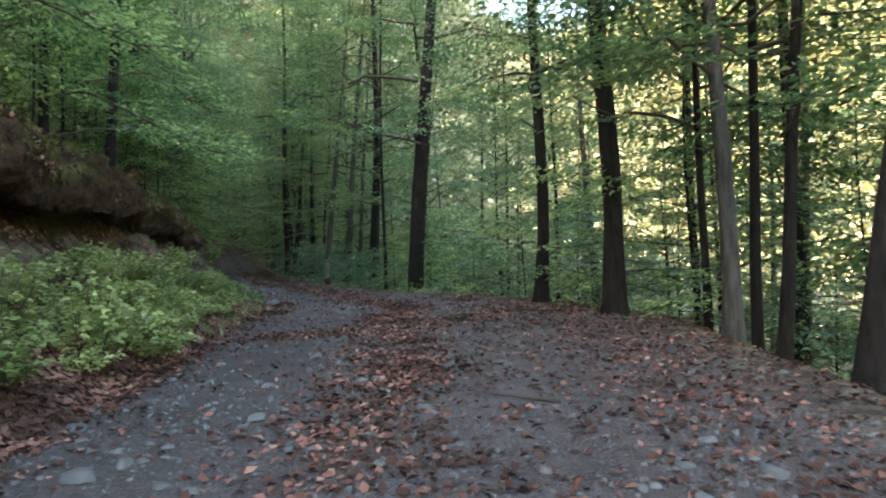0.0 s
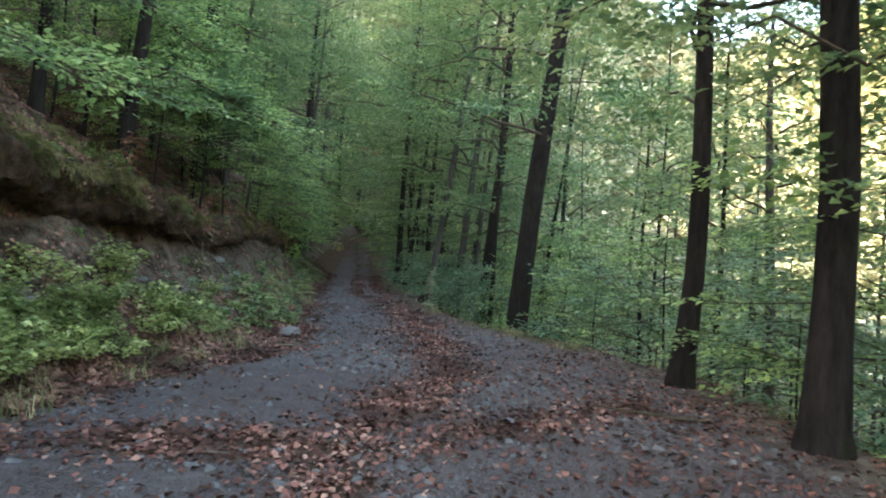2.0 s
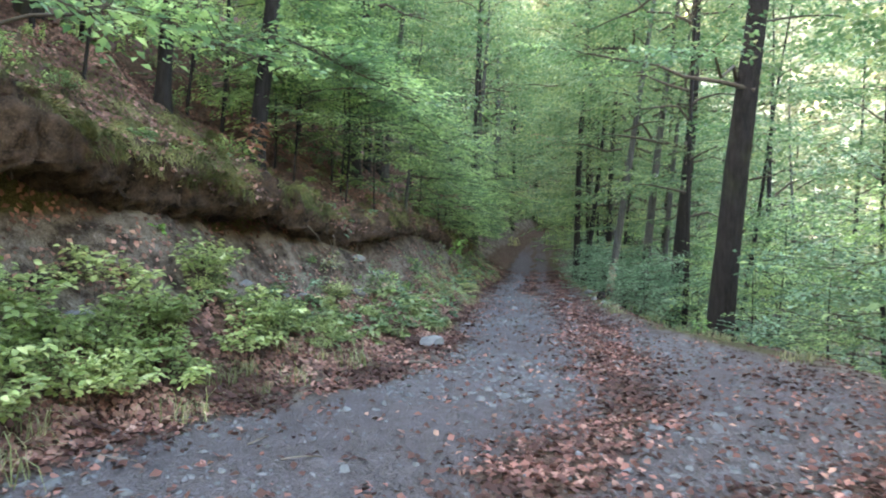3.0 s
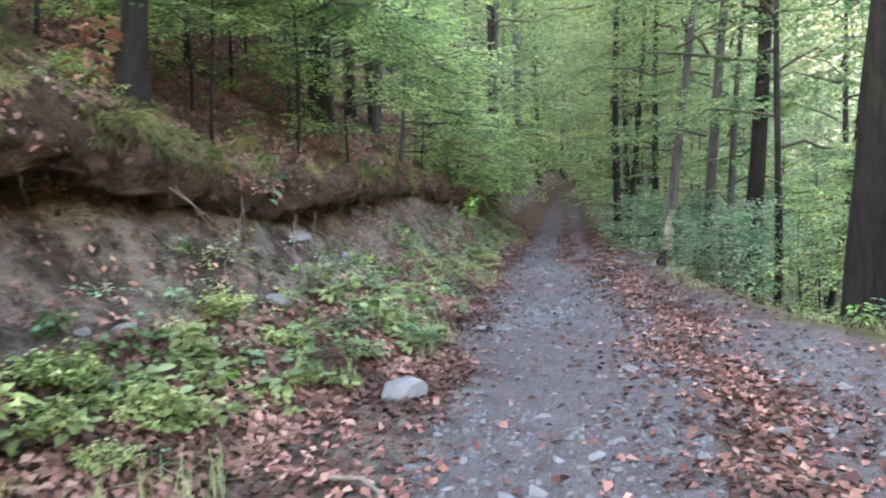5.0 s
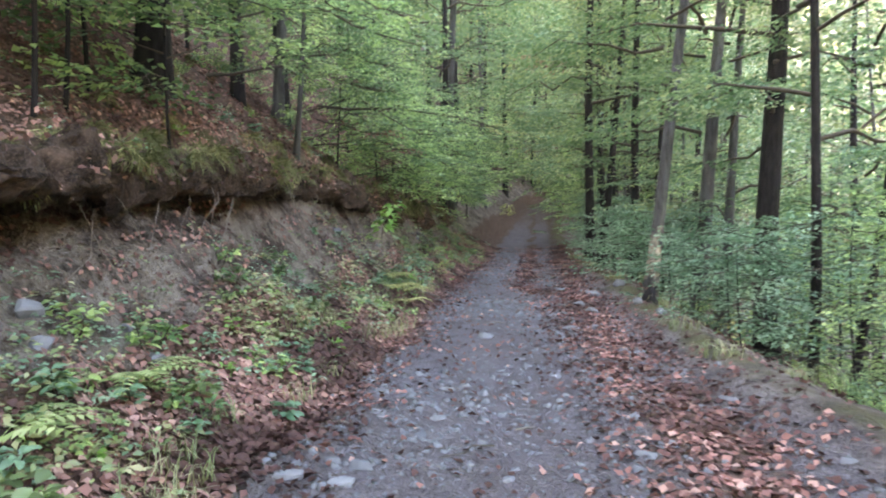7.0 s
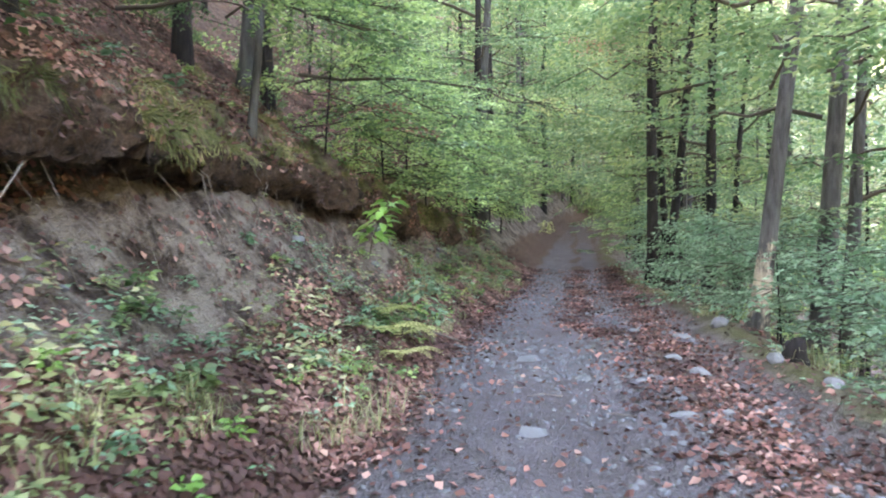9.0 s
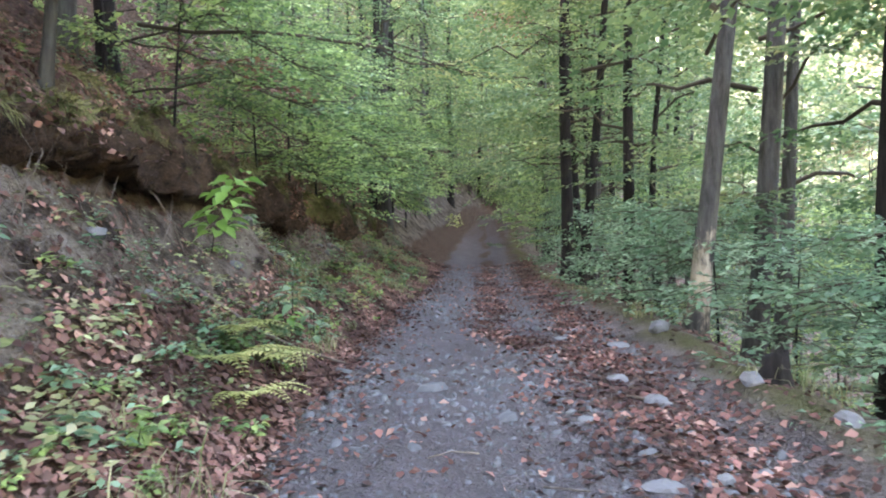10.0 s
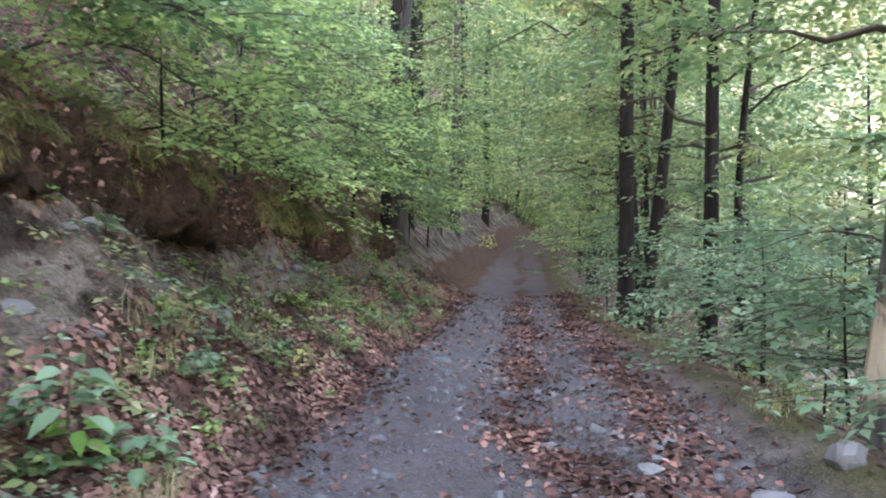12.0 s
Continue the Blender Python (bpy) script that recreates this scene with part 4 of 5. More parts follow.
def keep_by(g, x, y, chance):
    k = g.uniform(0, 1, len(x)) < chance
    return x[k], y[k]


def track_leaves():
    """Leaves on the track: drifts along the middle and the right rut, a band across the clearing, a few all over."""
    g = np.random.default_rng(61)
    n = 330000
    x, y = g.uniform(-7, 5, n), g.uniform(-13, 34, n)
    xl, xr = np.interp(y, LEFT_Y, LEFT_X), np.interp(y, RIGHT_Y, RIGHT_X)
    chance = drift(x, y)
    chance *= ((x > xl - 0.9) & (x < xr + 0.3))
    x, y = keep_by(g, x, y, chance)
    return tagged(new("track_leaves", litter_mesh("track_leaves", g, x, y, 0.07)), "rust-brown fallen beech leaves drifted along the track", "fallen leaves", kind="stuff")


def bank_leaves():
    g = np.random.default_rng(62)
    n = 260000
    y = g.uniform(-9, 34, n)
    d = g.uniform(-0.1, 7.0, n)
    x = np.interp(y, LEFT_Y, LEFT_X) - d
    patchy = np.clip(0.5 + 0.6 * wave(x, y, 1.3, 1.6), 0, 1)
    chance = np.where(d < 1.05, 0.6 + 0.4 * patchy, np.where(d < 1.74, 0.05 + 0.24 * patchy, np.where(d < 1.95, 0.06, 0.35 + 0.45 * patchy)))
    x, y = keep_by(g, x, y, chance)
    return tagged(new("bank_leaves", litter_mesh("bank_leaves", g, x, y, 0.068, 0.02)), "brown fallen leaves lying thick on the bank", "fallen leaves", kind="stuff")


def slope_leaves():
    g = np.random.default_rng(63)
    y = g.uniform(-9, 34, 9000)
    x = np.interp(y, RIGHT_Y, RIGHT_X) + g.uniform(0.2, 5, 9000)
    return tagged(new("slope_leaves", litter_mesh("slope_leaves", g, x, y, 0.10, 0.02)), "brown fallen leaves on the slope below the track", "fallen leaves", kind="stuff")


track_leaves()
bank_leaves()
lip_leaves()


def bank_herbs(name, mat, seed, n, leaf, label):
    """Low broad-leaved herbs in patches over the slope of the bank and along its lip."""
    g = np.random.default_rng(seed)
    y = g.uniform(3.5, 33, n)
    d = np.where(g.uniform(0, 1, n) < 0.82, g.triangular(0.05, 0.9, 1.74, n), g.uniform(2.15, 3.6, n))
    x = np.interp(y, LEFT_Y, LEFT_X) - d
    patchy = np.clip(0.45 + 0.75 * wave(x, y, 1.6 + 0.3 * (seed % 3), 0.3 * seed), 0, 1)
    x, y = keep_by(g, x, y, patchy ** 1.5 * (0.35 + 0.65 * np.clip((y - 4) / 3, 0, 1)))
    z = land(x, y)
    c, w, nr = [], [], []
    for px, py, pz in zip(x, y, z):
        k = int(g.integers(4, 9))
        a = g.uniform(0, 6.28) + np.arange(k) * 2.4
        r = leaf * g.uniform(0.5, 1.3, k)
        up = g.uniform(0.3, 1.6, k) * leaf + 0.02
        way = np.column_stack([np.cos(a), np.sin(a), g.normal(-0.15, 0.25, k)])
        c.append(np.column_stack([px + 0.03 * up + way[:, 0] * r, py + way[:, 1] * r, pz + up]))
        w.append(way)
        nr.append(np.column_stack([g.normal(0.25, 0.35, k), g.normal(-0.1, 0.35, k), np.ones(k)]))
    c, w, nr = np.concatenate(c), np.concatenate(w), np.concatenate(nr)
    size = leaf * g.uniform(0.55, 1.3, len(c))
    v, f = leaf_quads(c, w, nr, size, size * 0.55, 0.15)
    return tagged(new(name, mesh_np(name, v, f, mat, False)), label, "herbs", kind="stuff")


bank_herbs("bank_herbs", LEAF_BLUE, 4, 2600, 0.055, "dull green low herbs scattered over the bank")
bank_herbs("bank_herbs", LEAF_HERB, 7, 2300, 0.06, "pale green low herbs among the leaves on the bank")
bank_herbs("bank_herbs", GRASS, 11, 1800, 0.075, "olive dry herbs and grass leaves on the bank")
slope_leaves()


def stone_shape(g, sx, sy, sz):
    """A worn angular stone."""
    bm = bmesh.new()
    bmesh.ops.create_icosphere(bm, subdivisions=2, radius=1.0)
    cuts = [Vector(g.normal(0, 1, 3)).normalized() for _ in range(7)]
    for v in bm.verts:
        for c in cuts:
            k = v.co.dot(c)
            if k > 0.62:
                v.co -= c * (k - 0.62) * 0.9
        v.co *= 1 + 0.05 * g.standard_normal()
        v.co = Vector((v.co.x * sx, v.co.y * sy, v.co.z * sz))
    me = bpy.data.meshes.new("stone")
    bm.to_mesh(me)
    bm.free()
    me.materials.append(STONE)
    return me


def stone(x, y, sx, sy, sz, spin=0.0, tilt=0.0, label="grey angular stone lying on the track", seed=0, sink=0.35):
    g = np.random.default_rng(seed + int(abs(x * 91 + y * 37)))
    ob = tagged(new("stone", stone_shape(g, sx, sy, sz)), label, "stone", "loose stones")
    ob.matrix_basis = pose(x, y, float(land(x, y)) + sz * (1 - 2 * sink) * 0.6, tilt, 0, spin)
    return ob


stone(-1.15, 5.62, 0.21, 0.15, 0.14, 20, 20, "flat pale grey slab at the foot of the bank")
stone(-0.96, 8.8, 0.10, 0.07, 0.05)
stone(-0.66, 8.7, 0.11, 0.06, 0.03, 30)
stone(0.21, 4.5, 0.09, 0.06, 0.03, 60)
stone(0.88, 14.7, 0.13, 0.10, 0.05, 10, 0, "pale grey stone among leaves on the track")
stone(1.2, 14.8, 0.10, 0.08, 0.04, 50)
stone(2.2, 15.5, 0.12, 0.10, 0.07, 80, 0, "grey stone set in the mossy verge")
stone(1.3, 16.5, 0.12, 0.09, 0.07, 0, 0, "dark stone beside the leaf drift")
stone(1.13, 17.2, 0.12, 0.09, 0.05, 35)
stone(1.47, 19.0, 0.16, 0.10, 0.05, 20)
stone(0.92, 19.4, 0.13, 0.09, 0.04, 70)
stone(2.05, 19.4, 0.17, 0.13, 0.12, 25, 0, "large grey stone in the verge")
stone(2.05, 16.6, 0.16, 0.10, 0.07, 15, 0, "grey stone in the mossy verge")
stone(-2.4, -5.3, 0.08, 0.06, 0.05, 0, 0, "small dark stone on the gravel")
stone(-2.6, -6.5, 0.09, 0.07, 0.04, 40, 0, "small dark stone on the gravel")
for k in range(60):
    y = float(rng.uniform(-6, 26))
    x = float(np.interp(y, LEFT_Y, LEFT_X)) + float(rng.uniform(0.1, 4.0))
    if x < float(np.interp(y, RIGHT_Y, RIGHT_X)) - 0.1:
        s = float(rng.uniform(0.02, 0.055))
        stone(x, y, s * 1.3, s, s * 0.6, float(rng.uniform(0, 360)), seed=k)


def gravel_bits(name, seed, n, small, spread, flat, label):
    """Angular chips all over the track, joined: a five-sided plate each."""
    g = np.random.default_rng(seed)
    y = g.uniform(-12, 34, n)
    xl, xr = verge(y), np.interp(y, RIGHT_Y, RIGHT_X)
    x = xl + (xr - xl) * g.uniform(-0.03, 1.0, n) * np.interp(y, [-2, 3], [0.96, 0.80])
    keep = g.uniform(0, 1, n) < np.clip(0.55 + 0.6 * wave(x, y, 1.1, 2.1), 0.12, 1)
    x, y = x[keep], y[keep]
    n = len(x)
    s = g.gamma(1.6, spread, n) + small
    z = land(x, y) + s * 0.02
    a = np.sort(g.uniform(0, 1, (n, 5)) * 0.9 + np.arange(5) * 1.0, axis=1) * (2 * np.pi / 5)
    r = s[:, None] * g.uniform(0.65, 1.15, (n, 5))
    squash, turn = g.uniform(0.5, 0.95, n)[:, None], g.uniform(0, 6.28, n)[:, None]
    ex, ey = r * np.cos(a), r * np.sin(a) * squash
    qx, qy = ex * np.cos(turn) - ey * np.sin(turn), ex * np.sin(turn) + ey * np.cos(turn)
    tall = (flat * s * g.uniform(0.5, 1.2, n))[:, None]
    tilt_x, tilt_y = g.normal(0, 0.16, (n, 1)), g.normal(0, 0.16, (n, 1))
    lower = np.stack([qx, qy, 0 * qx - 0.15 * tall], -1)
    upper = np.stack([qx * 0.74, qy * 0.74, tall + tilt_x * qx + tilt_y * qy], -1)
    v = (np.concatenate([lower, upper], 1) + np.column_stack([x, y, z])[:, None]).reshape(-1, 3)
    k = np.arange(5)
    side = np.stack([k, (k + 1) % 5, 5 + (k + 1) % 5, 5 + k], 1)
    tri = np.concatenate([side[:, [0, 1, 2]], side[:, [0, 2, 3]], [[5, 6, 7], [5, 7, 8], [5, 8, 9]]])
    f = (np.arange(n)[:, None, None] * 10 + tri[None]).reshape(-1, 3)
    return tagged(new(name, mesh_np(name, v, f, STONE, False)), label, "gravel", kind="stuff")


gravel_bits("gravel", 64, 34000, 0.006, 0.0075, 0.45, "loose grey gravel chips on the track")
gravel_bits("rubble", 65, 3200, 0.022, 0.013, 0.28, "flat broken slate-grey stones bedded in the track")


# ---------------------------------------------------------------- far woods across the valley and up the hill
def far_woods(name, seed, count, x0, x1, y0, y1, tall, leaf, mat, label):
    """Crowns of the distant wood, as clumps of large leaf sprays."""
    g = np.random.default_rng(seed)
    cx, cy = g.uniform(x0, x1, count), g.uniform(y0, y1, count)
    per = 70
    size = g.uniform(2.2, 4.2, count)
    v3 = g.normal(0, 1, (count, per, 3))
    v3 /= np.linalg.norm(v3, axis=2, keepdims=True)
    v3 *= g.uniform(0.35, 1.05, (count, per, 1)) * size[:, None, None]
    v3[..., 2] *= 1.3
    top = land(cx, cy) + tall * g.uniform(0.4, 1.0, count)
    c = (v3 + np.stack([cx, cy, top], 1)[:, None]).reshape(-1, 3)
    d = g.normal(0, 1, c.shape) * [1, 1, 0.4]
    nr = g.normal(0, 0.6, c.shape) + [0, 0, 0.8]
    s = leaf * g.uniform(0.5, 1.3, len(c))
    v, f = leaf_quads(c, d, nr, s, s * 0.7)
    return tagged(new(name, mesh_np(name, v, f, mat, False)), label, "woods", kind="stuff")


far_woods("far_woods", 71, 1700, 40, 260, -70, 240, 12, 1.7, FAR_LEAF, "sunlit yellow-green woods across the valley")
far_woods("hill_woods", 72, 420, -75, -17, -45, 120, 9, 0.8, LEAF_HIGH, "green woods higher on the hillside")
# added slope of crowns, a cream backdrop that hides the sky
far_woods("head_woods", 73, 760, -50, 110, 108, 250, 13, 1.6, FAR_LEAF, "added woods in sun-paled leaves where the track climbs away")


# ---------------------------------------------------------------- single things along the bank and the verge
def root(points, r0, r1, label="bare pale root hanging out of the bank", name="root", mat=ROOT, cat="root", group="roots in the bank", sides=6):
    v, f = tube(points, np.linspace(r0, r1, len(points)), sides, 0.10, int(abs(points[0][1] * 100)) % 999)
    return tagged(new(name, mesh_np(name, v, f, mat)), label, cat, group)


def hanging_root(y, length, r, sway, seed):
    """A root that leaves the turf mat, drops and runs down the slope."""
    g = np.random.default_rng(seed)
    x, z = lip_place(y, 0.1)
    start = float(land(x + 0.1, y))
    pts = [(x - 0.1, y - 0.6 * sway, max(z, start) + 0.12), (x + g.normal(0, 0.04), y - 0.4 * sway, max(z, start) - 0.02), (x + 0.05 + g.normal(0, 0.04), y - 0.15 * sway, 0.4 * max(z, start) + 0.6 * start + 0.03)]
    n = 9
    for i in range(n):
        f = (i + 1) / n
        px, py = x + 0.08 + length * 0.55 * f + g.normal(0, 0.025), y + sway * f + g.normal(0, 0.04)
        pts.append((px, py, float(land(px, py)) + 0.012 + 0.05 * abs(math.sin(5 * f + seed)) * (1 - f)))
    return root(pts, r, r * 0.35)


for k in range(42):
    hanging_root(float(rng.uniform(5.5, 28)), float(rng.uniform(0.3, 0.9)), float(rng.uniform(0.003, 0.008)), float(rng.choice([-1.2, -0.8, -0.5, 0.5, 0.8])), 600 + k)
for k in range(9):
    hanging_root(6.4 + 0.37 * k + 0.3 * math.sin(5.0 * k), 0.5 + 0.35 * math.sin(3.0 * k) ** 2, 0.004 + 0.006 * (k % 3 == 0), (-0.9, -0.5, 0.45, -0.7, 0.6)[k % 5], 700 + k)


def root_fringe():
    """Fine torn roots hanging in a ragged fringe below the turf mat."""
    g = np.random.default_rng(77)
    pieces = []
    for i in range(1500):
        y = g.uniform(-7, 32)
        if 0.5 + 0.5 * math.sin(2.1 * y) + 0.4 * math.sin(5.7 * y) < g.uniform(0, 1.0):
            continue
        x, z = lip_place(y, g.uniform(-0.02, 0.25))
        ln = g.gamma(2.5, 0.055)
        way = np.array([g.normal(0.15, 0.25), g.normal(-0.1, 0.5), -1.0])
        t = np.linspace(0, 1, 5)[:, None]
        p = np.array([x, y, z + 0.16]) + way * (ln + 0.12) * t + g.normal(0, 0.015, (5, 3)) * t
        pieces.append(tube(p, np.linspace(g.uniform(0.002, 0.0055), 0.001, 5), 3))
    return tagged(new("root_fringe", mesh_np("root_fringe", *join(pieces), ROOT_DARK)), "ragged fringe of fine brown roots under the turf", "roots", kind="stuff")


root_fringe()


def turf_clump(seed):
    """A drooping cushion of moss and dry grass for the lip of the bank."""
    g = np.random.default_rng(seed)
    c, d = [], []
    for i in range(300):
        a = g.uniform(-1.5, 1.5)
        q = g.uniform(0, 1)
        o = np.array([0.22 * math.cos(a) * q, 0.34 * math.sin(a) * q + g.normal(0, 0.05), 0.10 * (1 - q * q) + g.normal(0, 0.02)])
        w = np.array([math.cos(a) * 0.5, math.sin(a) * 0.4, -0.9 * q + 0.25]) + g.normal(0, 0.2, 3)
        c.append(o + w * 0.05)
        d.append(w)
    c, d = np.array(c), np.array(d)
    nr = np.column_stack([np.ones(len(c)) * 0.6, g.normal(0, 0.4, len(c)), np.ones(len(c)) * 0.7])
    v, f = leaf_quads(c, d, nr, 0.10 * g.uniform(0.5, 1.4, len(c)), 0.009, 0.1)
    return mesh_np("turf", v, f, MOSS_BLADE, False)


MOSS_BLADE = leaf_material("mossy_blade", [(0.0, (0.05, 0.058, 0.02)), (0.6, (0.14, 0.14, 0.05)), (1.0, (0.27, 0.24, 0.11))], 0.2, 0.8, 0.1)
TURF = [turf_clump(800), turf_clump(801), turf_clump(802)]
for k in range(300):
    y = float(rng.uniform(-7, 30))
    hang = k % 2 == 0
    d = 1.62 + 0.2 * float(rng.uniform(0, 1)) if hang else float(rng.uniform(1.9, 4.0))
    x = at_bank(y, d)
    z = lip_place(y)[1] + float(np.interp(y, LIP_Y, LIP_DEEP)) * float(rng.uniform(0.45, 0.95)) if hang else float(lip_top(y, d))
    ob = tagged(new("turf", TURF[k % 3]), "shaggy brown-green turf overhanging the bank", "turf", "turf along the bank")
    ob.matrix_basis = pose(x, y, z, 0, float(rng.uniform(0, 40)), float(rng.uniform(-35, 35))) @ Matrix.Scale(float(rng.uniform(0.7, 1.3)), 4)


def sprig(name, x, y, z, count, leaf, spread, height, mat, label, category, seed, lean=(0.0, 0.0)):
    """A single plant with a bent stem and broad leaves; z is where it roots."""
    g = np.random.default_rng(seed)
    t = np.linspace(0, 1, 6)
    line = np.column_stack([lean[0] * t ** 1.5, lean[1] * t ** 1.5, height * t])
    top = tagged(new(name), label, category, "")
    top.matrix_basis = pose(x, y, z)
    sv, sf = tube(line, np.linspace(0.007, 0.003, 6), 5)
    part("stem", mesh_np("stem", sv, sf, TWIG), top)
    c, d = [], []
    for i in range(count):
        f = 0.25 + 0.75 * (i + 0.5) / count
        o = np.array([np.interp(f, t, line[:, q]) for q in range(3)])
        a = 2.4 * i + g.uniform(-0.5, 0.5)
        w = np.array([math.cos(a), math.sin(a), g.uniform(-0.35, 0.3)])
        c.append(o + w * (leaf * 0.5 + spread * g.uniform(0.1, 1.0) * (1.1 - 0.6 * f)))
        d.append(w)
    c, d = np.array(c), np.array(d)
    nr = np.column_stack([g.normal(0, 0.3, (len(c), 2)), np.ones(len(c))])
    lv, lf = leaf_blades(c, d, nr, leaf * g.uniform(0.75, 1.2, len(c)), leaf * 0.55, 0.2, 0.3)
    part("foliage", mesh_np("foliage", lv, lf, mat, False), top)
    return top


sprig("bright_seedling", -2.15, 16.6, 1.45, 40, 0.17, 0.16, 0.62, LEAF_BRIGHT, "bright green seedling leaning out from under the bank", "seedling", 1, (0.25, -0.1))
sprig("pale_herb", -1.85, 17.9, 0.85, 20, 0.15, 0.14, 0.32, LEAF_BLUE, "pale blue-green herb on the bank foot", "herb", 2)
sprig("pale_herb", -3.2, 7.6, 1.65, 18, 0.15, 0.14, 0.36, LEAF_BLUE, "pale blue-green herb on the bank edge", "herb", 3, (0.2, 0.0))
sprig("oak_seedling", -1.75, 18.35, 0.52, 16, 0.15, 0.14, 0.3, LEAF_BLUE, "broad-leaved pale seedling beside the track", "seedling", 4)
sprig("oak_seedling", -2.0, 18.2, 0.6, 14, 0.14, 0.14, 0.25, LEAF_BRIGHT, "broad-leaved fresh green seedling beside the track", "seedling", 5)
sprig("rusty_sapling", -4.4, 6.5, float(land(-4.4, 6.5)), 44, 0.17, 0.22, 0.85, LEAF_RUST, "small sapling with pinkish rust-brown leaves on the bank", "sapling", 6, (0.15, 0.0))
sprig("yellow_shrub", -1.3, 49.0, float(land(-1.3, 49.0)), 70, 0.2, 0.5, 0.9, LEAF_YELLOW, "yellow-green shrub where the track climbs", "shrub", 7)
sprig("yellow_seedling", 3.2, 8.6, float(land(3.2, 8.6)), 22, 0.11, 0.16, 0.28, LEAF_BRIGHT, "yellow-green seedling on the verge at a tree foot", "seedling", 8)
sprig("yellow_seedling", 3.6, 17.2, float(land(3.6, 17.2)), 18, 0.11, 0.16, 0.5, LEAF_YELLOW, "yellowing seedling below the verge", "seedling", 9)
sprig("yellow_seedling", -1.75, 21.0, float(land(-1.75, 21.0)), 12, 0.11, 0.1, 0.3, LEAF_YELLOW, "small yellowing seedling on the bank foot", "seedling", 10)


def fern(x, y, spin, size, label, seed):
    g = np.random.default_rng(seed)
    top = tagged(new("fern"), label, "fern", "ferns")
    top.matrix_basis = pose(x, y, float(land(x, y)), 0, 0, spin) @ Matrix.Scale(size, 4)
    for k in range(5):
        a = radians(-70 + 35 * k + g.uniform(-8, 8))
        t = np.linspace(0, 1, 14)
        way = np.array([math.cos(a), math.sin(a), 0])
        line = np.outer(t * 0.62, way) + np.column_stack([0 * t, 0 * t, 0.42 * t - 0.38 * t ** 2])
        c, d = [], []
        for i in range(2, 14):
            for sgn in (-1, 1):
                w = np.array([-way[1], way[0], 0]) * sgn + way * 0.45
                ln = 0.15 * (1 - (i / 14) ** 1.5) + 0.02
                c.append(line[i] + w * ln * 0.5)
                d.append(np.array([w[0], w[1], -0.15]) * ln)
        c, d = np.array(c), np.array(d)
        lv, lf = leaf_quads(c, d, np.tile([0, 0, 1.0], (len(c), 1)), np.linalg.norm(d, axis=1), 0.035)
        sv, sf = tube(line, np.linspace(0.004, 0.0015, 14), 4)
        part("frond", mesh_np("frond", *join([(lv, lf), (sv, sf)]), LEAF_YELLOW if "yellow" in label else LEAF_BUSH, False), top)
    return top


fern(-1.95, 16.2, -20, 1.0, "pale yellow-green fern spreading over fallen leaves", 11)
fern(-1.8, 16.7, 30, 0.8, "pale yellow-green fern beside the track", 13)
fern(-2.15, 16.9, 5, 0.9, "pale yellow-green fern on the leafy bank", 16)
fern(-1.62, 15.8, -35, 0.7, "pale yellow-green fern at the track edge", 17)
fern(-2.2, 9.3, 0, 0.9, "green fern on the leafy bank", 14)
fern(-2.1, 8.0, 60, 0.9, "pale fern on the leafy bank", 15)

stone(-2.85, 7.9, 0.20, 0.09, 0.05, 60, 25, "long pale stone caught among bare roots", sink=0.2)
stone(-2.7, 9.0, 0.10, 0.10, 0.08, 0, 0, "dark round stone in the bank", sink=0.2)
for k in range(26):
    y = float(rng.uniform(-2, 28))
    d = float(rng.uniform(0.9, 1.55))
    s = float(rng.uniform(0.03, 0.10))
    stone(at_bank(y, d), y, s * 1.4, s, s * 0.7, float(rng.uniform(0, 360)), float(rng.uniform(-20, 20)), "grey stone sticking out of the bank", seed=90 + k)


for k in range(15):
    y = float(rng.uniform(18.5, 27))
    d, w = float(rng.uniform(0.7, 1.4)), float(rng.uniform(0.04, 0.10))
    stone(at_bank(y, d), y, w * 1.3, w, w * 0.8, float(rng.uniform(0, 360)), float(rng.uniform(-25, 25)), "grey-brown rock bedded in the eroded bank", seed=190 + k, sink=0.55)


def fallen_branch(points, r0, r1, label):
    pale_wood = any(w in label for w in ("pale", "bleached", "grey", "dry"))
    return root(points, r0, r1, label, "fallen_branch", ROOT if pale_wood else TWIG, "branch", "fallen branches")


def lay(x, y, dz=0.02):
    return (x, y, float(land(x, y)) + dz)


fallen_branch([lay(2.45, 0.55), lay(2.6, 0.28, 0.05), lay(2.85, 0.1, 0.06), lay(3.2, 0.06, 0.03), lay(3.5, -0.06)], 0.010, 0.03, "dark fallen branch at the edge of the clearing")
fallen_branch([lay(2.72, 0.02, 0.03), lay(2.70, -0.1, 0.02), lay(2.68, -0.25, 0.01)], 0.014, 0.007, "pale broken side branch on the ground")
fallen_branch([lay(-0.9, -6.3), lay(-0.65, -6.7, 0.03), lay(-0.4, -6.95)], 0.005, 0.011, "short fallen stick on the leaves")
fallen_branch([lay(-0.2, 9.3, 0.01), lay(-0.05, 9.42, 0.02), lay(-0.02, 9.56, 0.015), lay(0.12, 9.6, 0.01)], 0.004, 0.008, "short thin stick on the gravel")
fallen_branch([lay(-2.6, 17.4, 0.05), lay(-2.1, 17.6, 0.06), lay(-1.7, 17.7, 0.04), lay(-1.35, 17.95, 0.03)], 0.022, 0.012, "grey fallen branch at the bank foot")
fallen_branch([lay(-1.2, 3.9, 0.04), lay(-1.0, 3.85, 0.05), lay(-0.85, 3.7, 0.03)], 0.016, 0.009, "bleached stick beside the track")
